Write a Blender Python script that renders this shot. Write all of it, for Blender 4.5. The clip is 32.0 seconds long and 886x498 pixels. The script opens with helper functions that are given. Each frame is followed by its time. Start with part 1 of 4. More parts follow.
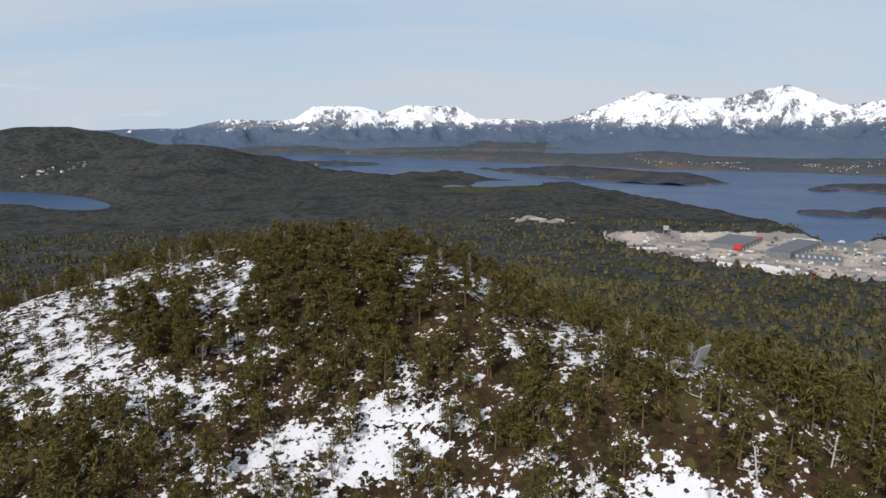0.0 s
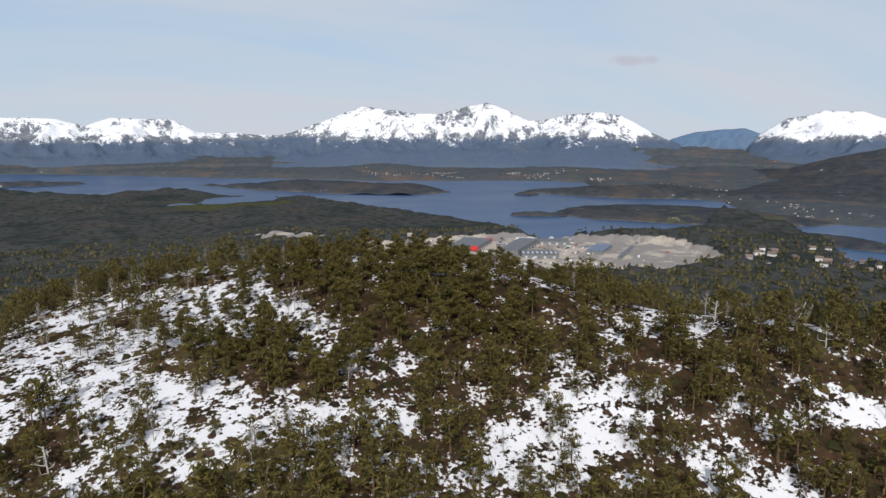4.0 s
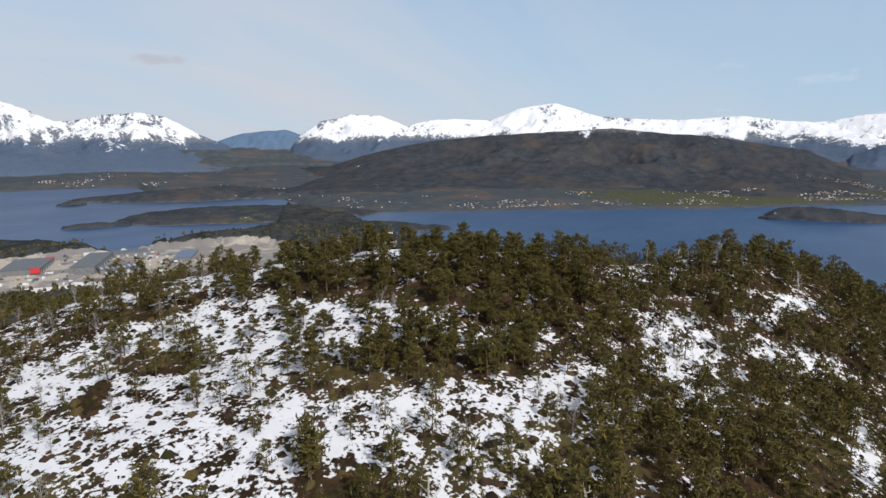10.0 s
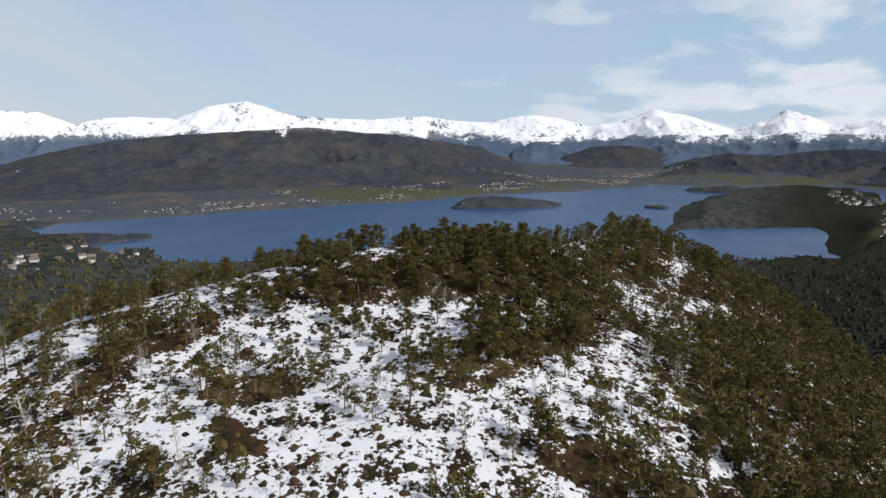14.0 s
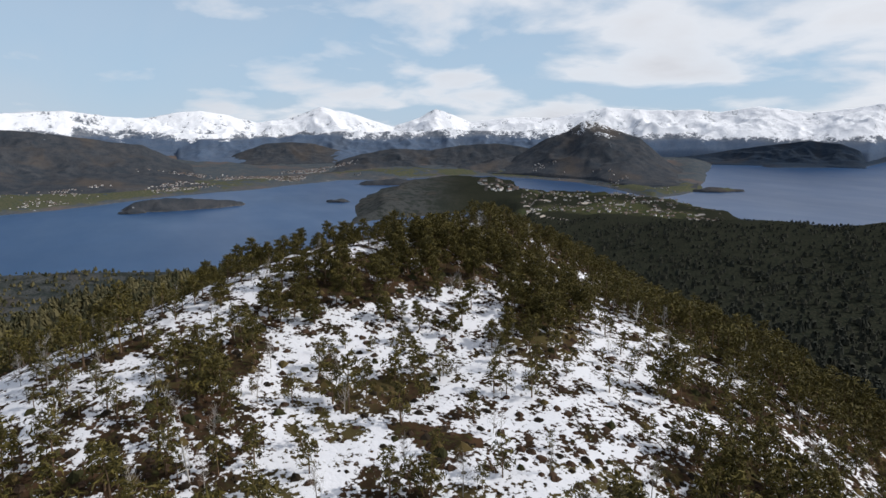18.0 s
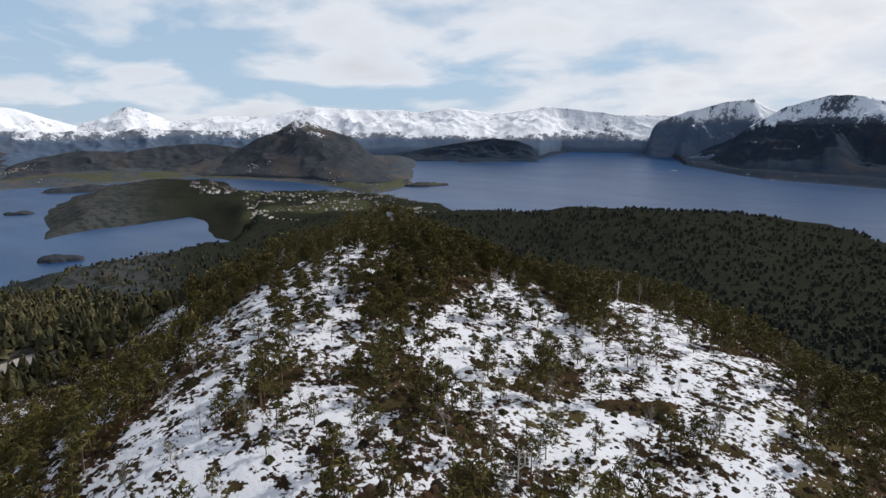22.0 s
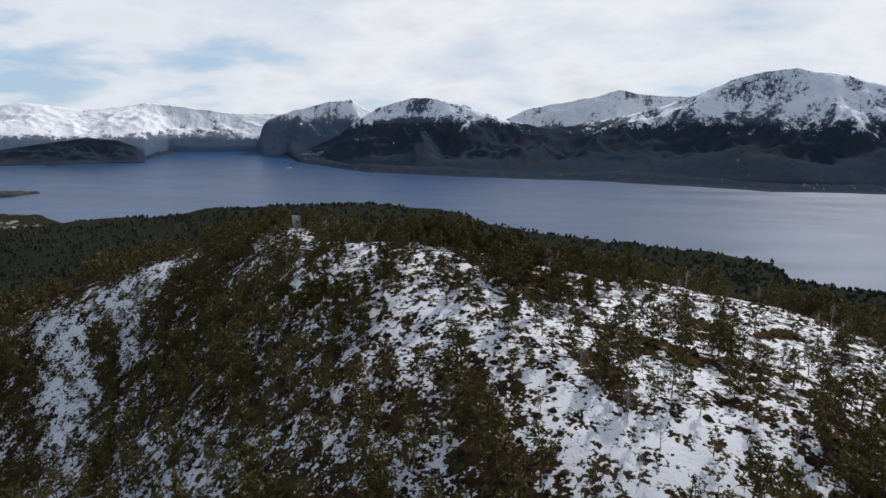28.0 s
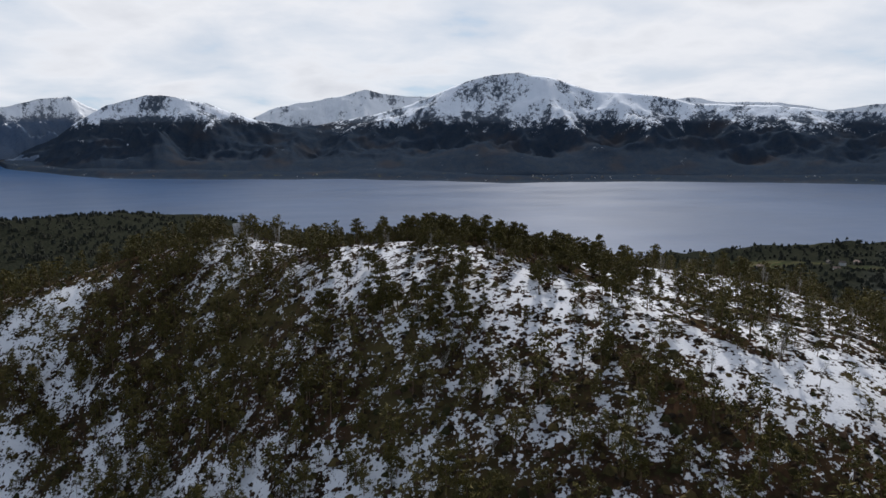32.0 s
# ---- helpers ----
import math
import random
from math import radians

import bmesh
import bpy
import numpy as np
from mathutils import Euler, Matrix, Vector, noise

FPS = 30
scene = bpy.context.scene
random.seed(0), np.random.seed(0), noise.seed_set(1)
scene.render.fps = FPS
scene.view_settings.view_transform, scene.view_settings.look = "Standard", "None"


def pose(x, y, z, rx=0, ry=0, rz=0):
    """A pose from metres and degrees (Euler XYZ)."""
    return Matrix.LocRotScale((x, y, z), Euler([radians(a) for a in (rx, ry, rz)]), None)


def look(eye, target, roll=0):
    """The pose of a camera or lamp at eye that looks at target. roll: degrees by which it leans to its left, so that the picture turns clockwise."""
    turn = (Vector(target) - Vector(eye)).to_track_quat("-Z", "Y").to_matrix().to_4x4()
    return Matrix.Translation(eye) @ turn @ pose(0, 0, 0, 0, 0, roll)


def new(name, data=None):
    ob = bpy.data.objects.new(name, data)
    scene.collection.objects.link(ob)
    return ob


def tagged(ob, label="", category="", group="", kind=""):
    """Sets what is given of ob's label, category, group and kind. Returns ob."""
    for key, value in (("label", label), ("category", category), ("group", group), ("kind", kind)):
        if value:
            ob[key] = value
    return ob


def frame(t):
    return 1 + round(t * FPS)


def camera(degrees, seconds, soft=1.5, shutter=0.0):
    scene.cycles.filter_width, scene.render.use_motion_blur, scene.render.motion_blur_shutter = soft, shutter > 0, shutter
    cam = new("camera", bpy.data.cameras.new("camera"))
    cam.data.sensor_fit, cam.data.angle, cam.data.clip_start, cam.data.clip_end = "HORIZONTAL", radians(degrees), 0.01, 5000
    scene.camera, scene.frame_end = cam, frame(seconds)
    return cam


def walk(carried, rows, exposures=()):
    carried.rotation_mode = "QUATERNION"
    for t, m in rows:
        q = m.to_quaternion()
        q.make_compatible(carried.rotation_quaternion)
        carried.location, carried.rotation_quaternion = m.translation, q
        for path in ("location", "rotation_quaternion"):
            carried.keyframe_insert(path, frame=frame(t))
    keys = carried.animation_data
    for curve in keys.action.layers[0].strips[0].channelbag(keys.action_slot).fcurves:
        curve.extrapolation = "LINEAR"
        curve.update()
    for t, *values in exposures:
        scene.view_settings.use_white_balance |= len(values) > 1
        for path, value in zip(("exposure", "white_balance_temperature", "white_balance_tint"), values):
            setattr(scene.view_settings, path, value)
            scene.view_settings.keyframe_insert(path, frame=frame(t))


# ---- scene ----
cam = camera(67.2, 32.0)
# seconds, eye, pitch, roll, yaw
ROWS = [
    (0, 0.66, -0.91, 270.07, -11.262, -0.302, 0.626),
    (0.5, -5.88, -1.28, 270.04, -11.166, -0.225, -2.802),
    (1, -12.40, -1.34, 270.00, -11.047, -0.169, -6.451),
    (1.5, -18.95, -1.02, 269.93, -10.921, -0.138, -9.810),
    (2, -25.47, -0.47, 269.87, -10.770, -0.111, -12.270),
    (2.5, -31.90, 0.45, 269.82, -10.636, -0.084, -15.133),
    (3, -38.31, 1.75, 269.63, -10.483, -0.083, -17.854),
    (3.5, -44.53, 3.34, 269.45, -10.348, -0.136, -20.163),
    (4, -50.72, 5.22, 269.30, -10.175, -0.135, -23.006),
    (4.5, -56.81, 7.40, 269.07, -10.034, -0.149, -25.954),
    (6.5, -79.27, 19.65, 268.59, -9.969, -0.201, -39.515),
    (7, -84.36, 23.34, 268.42, -10.014, -0.200, -42.665),
    (7.5, -89.18, 27.28, 268.35, -10.074, -0.156, -45.711),
    (8, -93.83, 31.51, 268.28, -10.081, -0.128, -48.656),
    (8.5, -98.11, 35.94, 268.28, -10.117, -0.131, -51.562),
    (9, -102.22, 40.62, 268.24, -10.131, -0.081, -54.503),
    (9.5, -106.01, 45.51, 268.16, -10.146, -0.110, -57.584),
    (10, -109.53, 50.53, 268.05, -10.124, -0.146, -60.878),
    (10.5, -112.82, 55.71, 268.01, -10.155, -0.144, -64.199),
    (11, -115.83, 61.08, 267.95, -10.169, -0.136, -67.461),
    (11.5, -118.56, 66.62, 267.85, -10.167, -0.116, -70.841),
    (12, -120.94, 72.38, 267.88, -10.195, -0.057, -73.781),
    (12.5, -122.97, 78.28, 267.91, -10.191, -0.059, -76.990),
    (13, -124.64, 84.32, 267.97, -10.210, -0.097, -80.142),
    (13.5, -125.99, 90.45, 268.05, -10.237, -0.130, -83.541),
    (14, -127.01, 96.60, 268.08, -10.256, -0.075, -86.907),
    (16.5, -125.06, 127.28, 267.15, -10.349, -0.176, -104.271),
    (17, -124.26, 133.46, 267.33, -10.415, -0.085, -107.820),
    (17.5, -122.95, 139.44, 267.44, -10.453, -0.015, -111.280),
    (18, -121.21, 145.45, 267.63, -10.508, 0.086, -114.937),
    (18.5, -119.16, 151.40, 267.59, -10.433, 0.111, -118.594),
    (19, -116.70, 157.11, 267.77, -10.479, 0.080, -121.416),
    (19.5, -113.87, 162.86, 267.84, -10.399, 0.149, -124.734),
    (20, -110.64, 168.25, 268.15, -10.474, 0.077, -127.686),
    (20.5, -107.05, 173.61, 268.30, -10.468, 0.097, -130.975),
    (21, -103.24, 178.58, 268.41, -10.447, 0.067, -134.051),
    (21.5, -98.97, 183.51, 268.50, -10.446, 0.153, -137.083),
    (22, -94.59, 188.12, 268.76, -10.537, 0.156, -139.751),
    (22.5, -90.01, 192.57, 268.72, -10.446, 0.148, -141.854),
    (23, -85.24, 196.76, 268.72, -10.490, 0.173, -144.557),
    (23.5, -80.26, 200.74, 268.66, -10.521, 0.217, -147.338),
    (24, -75.06, 204.44, 268.59, -10.576, 0.259, -150.229),
    (24.5, -69.69, 207.74, 268.44, -10.625, 0.313, -153.126),
    (25, -64.14, 210.68, 268.25, -10.656, 0.415, -155.933),
    (25.5, -58.43, 213.29, 268.11, -10.643, 0.472, -158.774),
    (26, -52.54, 215.53, 268.08, -10.624, 0.509, -161.686),
    (26.5, -46.76, 217.70, 268.24, -10.602, 0.405, -164.484),
    (28.5, -22.99, 222.65, 268.43, -10.508, 0.290, -175.583),
    (29, -17.01, 223.42, 268.56, -10.489, 0.234, -178.385),
    (29.5, -10.98, 223.94, 268.74, -10.498, 0.170, -181.299),
    (30, -4.86, 224.12, 268.82, -10.508, 0.106, -184.153),
    (30.5, 1.24, 224.07, 268.81, -10.527, 0.091, -186.689),
    (31, 7.16, 223.67, 268.67, -10.506, 0.096, -189.347),
    (31.5, 13.01, 223.03, 268.55, -10.524, 0.066, -191.848),
    (32, 18.73, 222.17, 268.48, -10.564, 0.036, -194.312),
]
walk(cam, [(t, pose(x, y, z, 90 + pitch, 0, yaw) @ pose(0, 0, 0, 0, 0, roll)) for t, x, y, z, pitch, roll, yaw in ROWS], exposures=[(0.0, 0.03, 6340, 12), (14.0, 0.03, 6330, 12), (20.0, 0.0, 6300, 12), (26.0, 0.0, 6270, 12), (32.0, 0.0, 6250, 12)])

# ---- world, sun ----
SUN_AZ, SUN_EL = 205.0, 39.0
LONE_AZ, LONE_EL = 38.2, 5.4      # a small grey cloud over the fells
world = bpy.data.worlds.new("sky")
scene.world = world
world.use_nodes = True
wn, wl = world.node_tree.nodes, world.node_tree.links
wn.clear()


def add(nodes, kind, **values):
    n = nodes.new(kind)
    for k, v in values.items():
        n.inputs[k].default_value = v
    return n


def ramp(nodes, stops):
    n = nodes.new("ShaderNodeValToRGB")
    e = n.color_ramp.elements
    while len(e) < len(stops):
        e.new(0.5)
    for el, (p, c) in zip(e, stops):
        el.position = p
        el.color = (c, c, c, 1) if isinstance(c, (int, float)) else (*c, 1)
    return n


def calc(tree, op, a, b=None, clamp=False):
    n = tree.nodes.new("ShaderNodeMath")
    n.operation, n.use_clamp = op, clamp
    for i, v in enumerate((a, b)):
        if v is None:
            continue
        if isinstance(v, (int, float)):
            n.inputs[i].default_value = v
        else:
            tree.links.new(v, n.inputs[i])
    return n.outputs[0]


def blend(tree, fac, a, b):
    n = tree.nodes.new("ShaderNodeMix")
    n.data_type = "RGBA"
    for i, v in ((0, fac), (6, a), (7, b)):
        if isinstance(v, tuple):
            n.inputs[i].default_value = (*v, 1)
        elif isinstance(v, (int, float)):
            n.inputs[i].default_value = v
        else:
            tree.links.new(v, n.inputs[i])
    return n.outputs[2]


def step(t, v, a, b):
    n = t.nodes.new("ShaderNodeMapRange")
    n.interpolation_type = "SMOOTHSTEP"
    n.inputs[1].default_value, n.inputs[2].default_value = a, b
    t.links.new(v, n.inputs[0])
    return n.outputs[0]


sky = wn.new("ShaderNodeTexSky")
sky.sky_type, sky.sun_disc = "NISHITA", False
sky.sun_elevation, sky.sun_rotation = radians(SUN_EL), radians(SUN_AZ)
sky.altitude, sky.air_density, sky.dust_density, sky.ozone_density = 300, 0.9, 0.0, 2.0
wt = world.node_tree
coord = wn.new("ShaderNodeTexCoord")
sep = wn.new("ShaderNodeSeparateXYZ")
wl.new(coord.outputs["Generated"], sep.inputs[0])
up = calc(wt, "ADD", calc(wt, "MAXIMUM", sep.outputs[2], 0.0), 0.24)
flat = wn.new("ShaderNodeCombineXYZ")
wl.new(calc(wt, "DIVIDE", sep.outputs[0], up), flat.inputs[0])
wl.new(calc(wt, "DIVIDE", sep.outputs[1], up), flat.inputs[1])
cloud = add(wn, "ShaderNodeTexNoise", Scale=1.7, Detail=6.0, Roughness=0.52, Distortion=0.2)
wl.new(flat.outputs[0], cloud.inputs["Vector"])
veil = add(wn, "ShaderNodeTexNoise", Scale=0.34, Detail=4.0, Roughness=0.5)
wl.new(flat.outputs[0], veil.inputs["Vector"])
# combed ice cloud
comb = wn.new("ShaderNodeMapping")
comb.inputs["Rotation"].default_value = (0, 0, radians(-35))
comb.inputs["Scale"].default_value = (0.22, 1.0, 1.0)
wl.new(flat.outputs[0], comb.inputs["Vector"])
wisp = add(wn, "ShaderNodeTexNoise", Scale=1.6, Detail=6.0, Roughness=0.55, Distortion=0.6)
wl.new(comb.outputs[0], wisp.inputs["Vector"])
# more cloud towards the south
south = calc(wt, "MULTIPLY", calc(wt, "ADD", calc(wt, "MULTIPLY", sep.outputs[1], -0.5), calc(wt, "MULTIPLY", sep.outputs[0], -0.3)), 0.34)
dens = calc(wt, "ADD", calc(wt, "ADD", calc(wt, "MULTIPLY", cloud.outputs[0], 0.8), calc(wt, "MULTIPLY", veil.outputs[0], 0.45)), south)
cover = ramp(wn, [(0.60, 0.0), (0.70, 0.75), (0.85, 1.0)])
wl.new(dens, cover.inputs[0])
thin = ramp(wn, [(0.34, 0.12), (0.48, 0.58), (0.60, 0.95)])
wl.new(calc(wt, "ADD", calc(wt, "MULTIPLY", veil.outputs[0], 0.5), calc(wt, "MULTIPLY", wisp.outputs[0], 0.5)), thin.inputs[0])
low_veil = calc(wt, "MULTIPLY", step(wt, sep.outputs[2], 0.60, 0.02), 0.85)
haze = calc(wt, "MULTIPLY", thin.outputs[0], calc(wt, "ADD", calc(wt, "MULTIPLY", step(wt, sep.outputs[1], -0.1, 0.8), 0.75), 0.25))
shade = ramp(wn, [(0.35, (8.0, 8.3, 8.7)), (0.55, (9.5, 9.6, 9.7)), (0.75, (7.4, 7.6, 7.9))])
wl.new(cloud.outputs[0], shade.inputs[0])
ca, ce = radians(LONE_AZ), radians(LONE_EL)
lone = calc(wt, "ADD", calc(wt, "POWER", calc(wt, "DIVIDE", calc(wt, "SUBTRACT", calc(wt, "ARCTAN2", sep.outputs[0], sep.outputs[1]), ca), 0.055), 2.0),
            calc(wt, "POWER", calc(wt, "DIVIDE", calc(wt, "SUBTRACT", sep.outputs[2], math.sin(ce)), 0.0095), 2.0))
puff = add(wn, "ShaderNodeTexNoise", Scale=30.0, Detail=5.0, Roughness=0.6)
wl.new(coord.outputs["Generated"], puff.inputs["Vector"])
lone = step(wt, calc(wt, "ADD", lone, calc(wt, "MULTIPLY", puff.outputs[0], 2.4)), 1.9, 1.1)
bg = add(wn, "ShaderNodeBackground", Strength=0.088)
wl.new(blend(wt, calc(wt, "MULTIPLY", lone, 0.75), blend(wt, cover.outputs[0], blend(wt, haze, blend(wt, low_veil, sky.outputs[0], (4.5, 6.45, 8.3)), (6.7, 7.05, 7.5)), shade.outputs[0]), (5.6, 5.7, 6.3)), bg.inputs[0])
wl.new(bg.outputs[0], wn.new("ShaderNodeOutputWorld").inputs[0])

sun_data = bpy.data.lights.new("sun", "SUN")
sun_data.energy, sun_data.angle, sun_data.color = 3.1, radians(0.53), (1.0, 0.95, 0.88)
sun = new("sun", sun_data)
sa, se = radians(SUN_AZ), radians(SUN_EL)
sun.matrix_world = look((math.sin(sa) * 400, math.cos(sa) * 400, 600), (math.sin(sa) * 400 - math.sin(sa) * math.cos(se), math.cos(sa) * 400 - math.cos(sa) * math.cos(se), 600 - math.sin(se)))

# ---- numbers for the land ----
CX, CY, CZ = -12.0, 112.0, 268.0      # middle of the flight
NEAR, FAR = 2500.0, 4850.0            # beyond NEAR the distance is drawn together, so that the far ranges stay within reach


def warp(x, y, z):
    """The far country drawn together along the lines of sight."""
    dx, dy = x - CX, y - CY
    r = np.hypot(dx, dy)
    far = NEAR + (FAR - NEAR) * (1 - np.exp(-np.maximum(r - NEAR, 0) / (FAR - NEAR)))
    k = np.where(r > NEAR, far / np.maximum(r, 1), 1.0)
    return CX + dx * k, CY + dy * k, CZ + (z - CZ) * k


def lattice(ix, iy, seed):
    h = (ix.astype(np.int64) * 374761393 + iy.astype(np.int64) * 668265263 + seed * 1442695041) & 0xFFFFFFFF
    h = ((h ^ (h >> 13)) * 1274126177) & 0xFFFFFFFF
    return ((h ^ (h >> 16)) & 0xFFFF) / 65535.0


def vnoise(x, y, seed=0):
    ix, iy = np.floor(x), np.floor(y)
    fx, fy = x - ix, y - iy
    fx, fy = fx * fx * (3 - 2 * fx), fy * fy * (3 - 2 * fy)
    a, b = lattice(ix, iy, seed), lattice(ix + 1, iy, seed)
    c, d = lattice(ix, iy + 1, seed), lattice(ix + 1, iy + 1, seed)
    return (a + (b - a) * fx) * (1 - fy) + (c + (d - c) * fx) * fy


def fbm(x, y, size, octaves=4, seed=0, ridged=False):
    """Fractal noise of about -1 to 1 (ridged: 0 to 1) with its largest forms size metres across."""
    out, amp, tot = 0.0, 1.0, 0.0
    for k in range(octaves):
        n = vnoise(x / size * 2 ** k + 17.3 * k, y / size * 2 ** k - 9.1 * k, seed + k) * 2 - 1
        out = out + amp * ((1 - np.abs(n)) ** 2 if ridged else n)
        tot += amp
        amp *= 0.5
    return out / tot


def smooth(a, b, v):
    t = np.clip((v - a) / (b - a), 0, 1)
    return t * t * (3 - 2 * t)


def table(az, rows, loop=False):
    a = np.array([r[0] for r in rows], float)
    v = np.array([r[1] for r in rows], float)
    return np.interp(az, a, v, period=360 if loop else None)


# shore of the home land: bearing, distance
COAST = [(-45, 4700), (-24, 4700), (-16, 4450), (-12.5, 3700), (-10.5, 3250), (-8, 3150), (-5, 2980), (0, 3050), (5, 2800), (8, 2720), (11, 2560), (14, 2350), (20, 2050), (26, 1880), (28.3, 1780), (29.2, 1590), (33, 1500), (37, 1560), (44, 1640),
         (46, 1740), (47, 2300), (51, 2000), (52.5, 1900), (54, 1700), (56, 1590), (57, 1400), (58, 1330), (59.5, 1390), (61.3, 1390), (62, 1260), (70, 1250), (80, 1250), (85, 1230), (95, 1150), (100, 1150), (105, 1250), (109, 1290), (113, 1300), (116, 1330), (119, 1370), (121.3, 1390), (123, 1530),
         (124, 2300), (125, 2560), (130, 2430), (135, 2280), (140, 2020), (143, 1860), (147, 1850), (152, 1950), (160, 1950), (168, 1800), (176, 1600), (182, 1450), (188, 1380), (197, 1340), (202, 1330), (204, 1150),
         (209, 1120), (212, 1180), (214, 1300), (222, 1450), (230, 1600), (245, 2100), (300, 3500)]
# outline of the wooded peninsula that reaches out to the works: bearing, distance
PENINSULA = [(126, 1700), (123.3, 1545), (122.3, 1515), (121.3, 1475), (119.7, 1560), (119.2, 1800), (118.3, 2005), (116, 1935), (112.7, 1850), (108.8, 1775), (107, 1715), (107, 2010), (108, 2366), (110, 2760), (112.8, 3010),
             (115, 3160), (118, 3150), (121.2, 3250), (122.3, 2780), (122.7, 2590), (126, 2540)]
# swells of the home land: bearing, distance, half width, half depth, height
SWELLS = [(-18, 420, 260, 160, 50), (93, 330, 130, 90, 59), (-4, 2150, 560, 400, -8), (10, 1900, 350, 260, -4), (-21.5, 3200, 270, 330, 117), (-32, 4000, 440, 330, 199), (84, 175, 85, 50, 13),
          (160, 1250, 430, 280, 78), (174, 1150, 260, 250, -20), (-35, 1900, 430, 280, -34), (-60, 700, 500, 300, -15), (270, 900, 600, 350, 20), (85, 1000, 250, 160, -46), (145, 1380, 160, 200, -16), (178, 1250, 160, 220, -42),
          (195, 1150, 160, 200, -9), (212, 1150, 160, 120, -40), (24, 1750, 160, 160, -28), (5, 2650, 250, 200, -34), (-16, 3000, 250, 250, -19), (148, 1800, 250, 200, -30), (-11, 2900, 260, 300, -22), (119, 950, 260, 220, -25), (116, 600, 160, 160, -16)]
# the hilltop: rows of soft knolls on a net of 30 m
KNOLLS = [[6.9, 3.8, -8.1, -1.6, 9.0, 1.7, -3.4, 8.9],
          [1.3, -4.3, 14.7, 5.2, -0.5, 11.1, 8.7, 2.2],
          [1.6, 1.7, 6.5, -8.2, 7.6, 12.5, 5.9, 16.0],
          [7.0, 10.8, 1.6, 10.5, 13.5, -9.2, -10.8, -10.4],
          [6.4, 1.1, -3.6, 10.1, -0.4, -4.6, 5.6, -14.3],
          [0.8, 12.7, 9.5, 7.2, -3.0, -3.9, -2.2, -6.0],
          [-9.8, 0.4, -0.1, -0.7, -1.6, -2.1, -2.2, -0.7],
          [-0.6, 2.0, 1.9, 1.5, 2.2, 1.8, 1.2, 0.6]]


def polar(x, y):
    return np.degrees(np.arctan2(x - CX, y - CY)), np.hypot(x - CX, y - CY)


def place(az, r):
    return CX + r * math.sin(radians(az)), CY + r * math.cos(radians(az))


def turned(a, b):
    return (a - b + 180) % 360 - 180


def in_site(az, r):
    """1 on the levelled industrial ground."""
    near = np.interp(az, [14, 15.5, 18.7, 25, 30, 37, 44.2, 49.4], [1225, 1165, 1050, 1005, 990, 1005, 1050, 1230])
    far = np.interp(az, [14, 20, 25, 29, 34, 44, 49.4], [1270, 1350, 1400, 1440, 1450, 1430, 1250])
    rag = 14 * np.sin(az * 3.1) + 9 * np.sin(az * 7.7 + 1)
    return smooth(-10, 20, r - near - rag) * smooth(-10, 20, far - r + rag) * smooth(13.5, 15, az) * smooth(50, 48, az)


def in_quarry(az, r):
    return smooth(1.1, 0.8, np.hypot(np.radians(az - 10) * 1400 / 105, (r - 1400 + (az - 10) * 9) / 32))


def jutting(x, y):
    """Metres inside the peninsula's outline, less than nought outside it."""
    ring = [place(*q) for q in PENINSULA]
    near, inside = np.full(np.shape(x), 1e9), np.zeros(np.shape(x), bool)
    for (ax, ay), (bx, by) in zip(ring, ring[1:] + ring[:1]):
        ux, uy = bx - ax, by - ay
        t = np.clip(((x - ax) * ux + (y - ay) * uy) / (ux * ux + uy * uy), 0, 1)
        near = np.minimum(near, np.hypot(x - ax - t * ux, y - ay - t * uy))
        inside = inside ^ (((ay > y) != (by > y)) & (x < ux * (y - ay) / (uy if uy else 1e-9) + ax))
    return np.where(inside, near, -near)


def home(x, y):
    """Height of the home land."""
    az, r = polar(x, y)
    z = 30 + 190 / (1 + (r / 300) ** 2)
    for j, row in enumerate(KNOLLS):
        for i, h in enumerate(row):
            z = z + h * np.exp(-((x + 105 - 30 * i) ** 2 + (y - 10 - 30 * j) ** 2) / (2 * 27 ** 2))
    for a, d, wt_, wr, h in SWELLS:
        px, py = x - CX - d * math.sin(radians(a)), y - CY - d * math.cos(radians(a))
        u, v = px * math.cos(radians(a)) - py * math.sin(radians(a)), px * math.sin(radians(a)) + py * math.cos(radians(a))
        z = z + h * np.exp(-(u / wt_) ** 2 / 2 - (v / wr) ** 2 / 2)
    z = z + 2.6 * np.exp(-((x - 26.5) ** 2 + (y - 66) ** 2) / (2 * 9 ** 2))
    far = smooth(110, 500, r)
    z = z + fbm(x, y, 60, 4, 3) * (1.3 + 6 * far) + fbm(x, y, 260, 3, 8) * 14 * far
    z = z + fbm(x, y, 7, 3, 5) * 0.35 * (1 - far)
    flat_ = in_site(az, r)
    z = z * (1 - flat_) + 22 * flat_
    shore = table(az, COAST, True) + fbm(x, y, 220, 4, 11) * 60 * smooth(600, 1200, r)
    d = np.maximum(shore - r, jutting(x, y) + fbm(x, y, 160, 4, 13) * 30)
    z = np.where(d < 260, np.minimum(z, np.maximum(d * 0.22, -12) + np.maximum(d - 60, 0) * 0.3), z)
    # the lake
    la = np.hypot(np.radians(turned(az, -36)) * 2700 / 370, (r - 2670 + turned(az, -36) * 58) / 280) + fbm(x, y, 300, 3, 4) * 0.12
    z = np.where((la < 2.4) & (np.abs(turned(az, -36)) < 16), np.minimum(z, (la - 1) * 50 + np.maximum(la - 1, 0) ** 3 * 220), z)
    return z


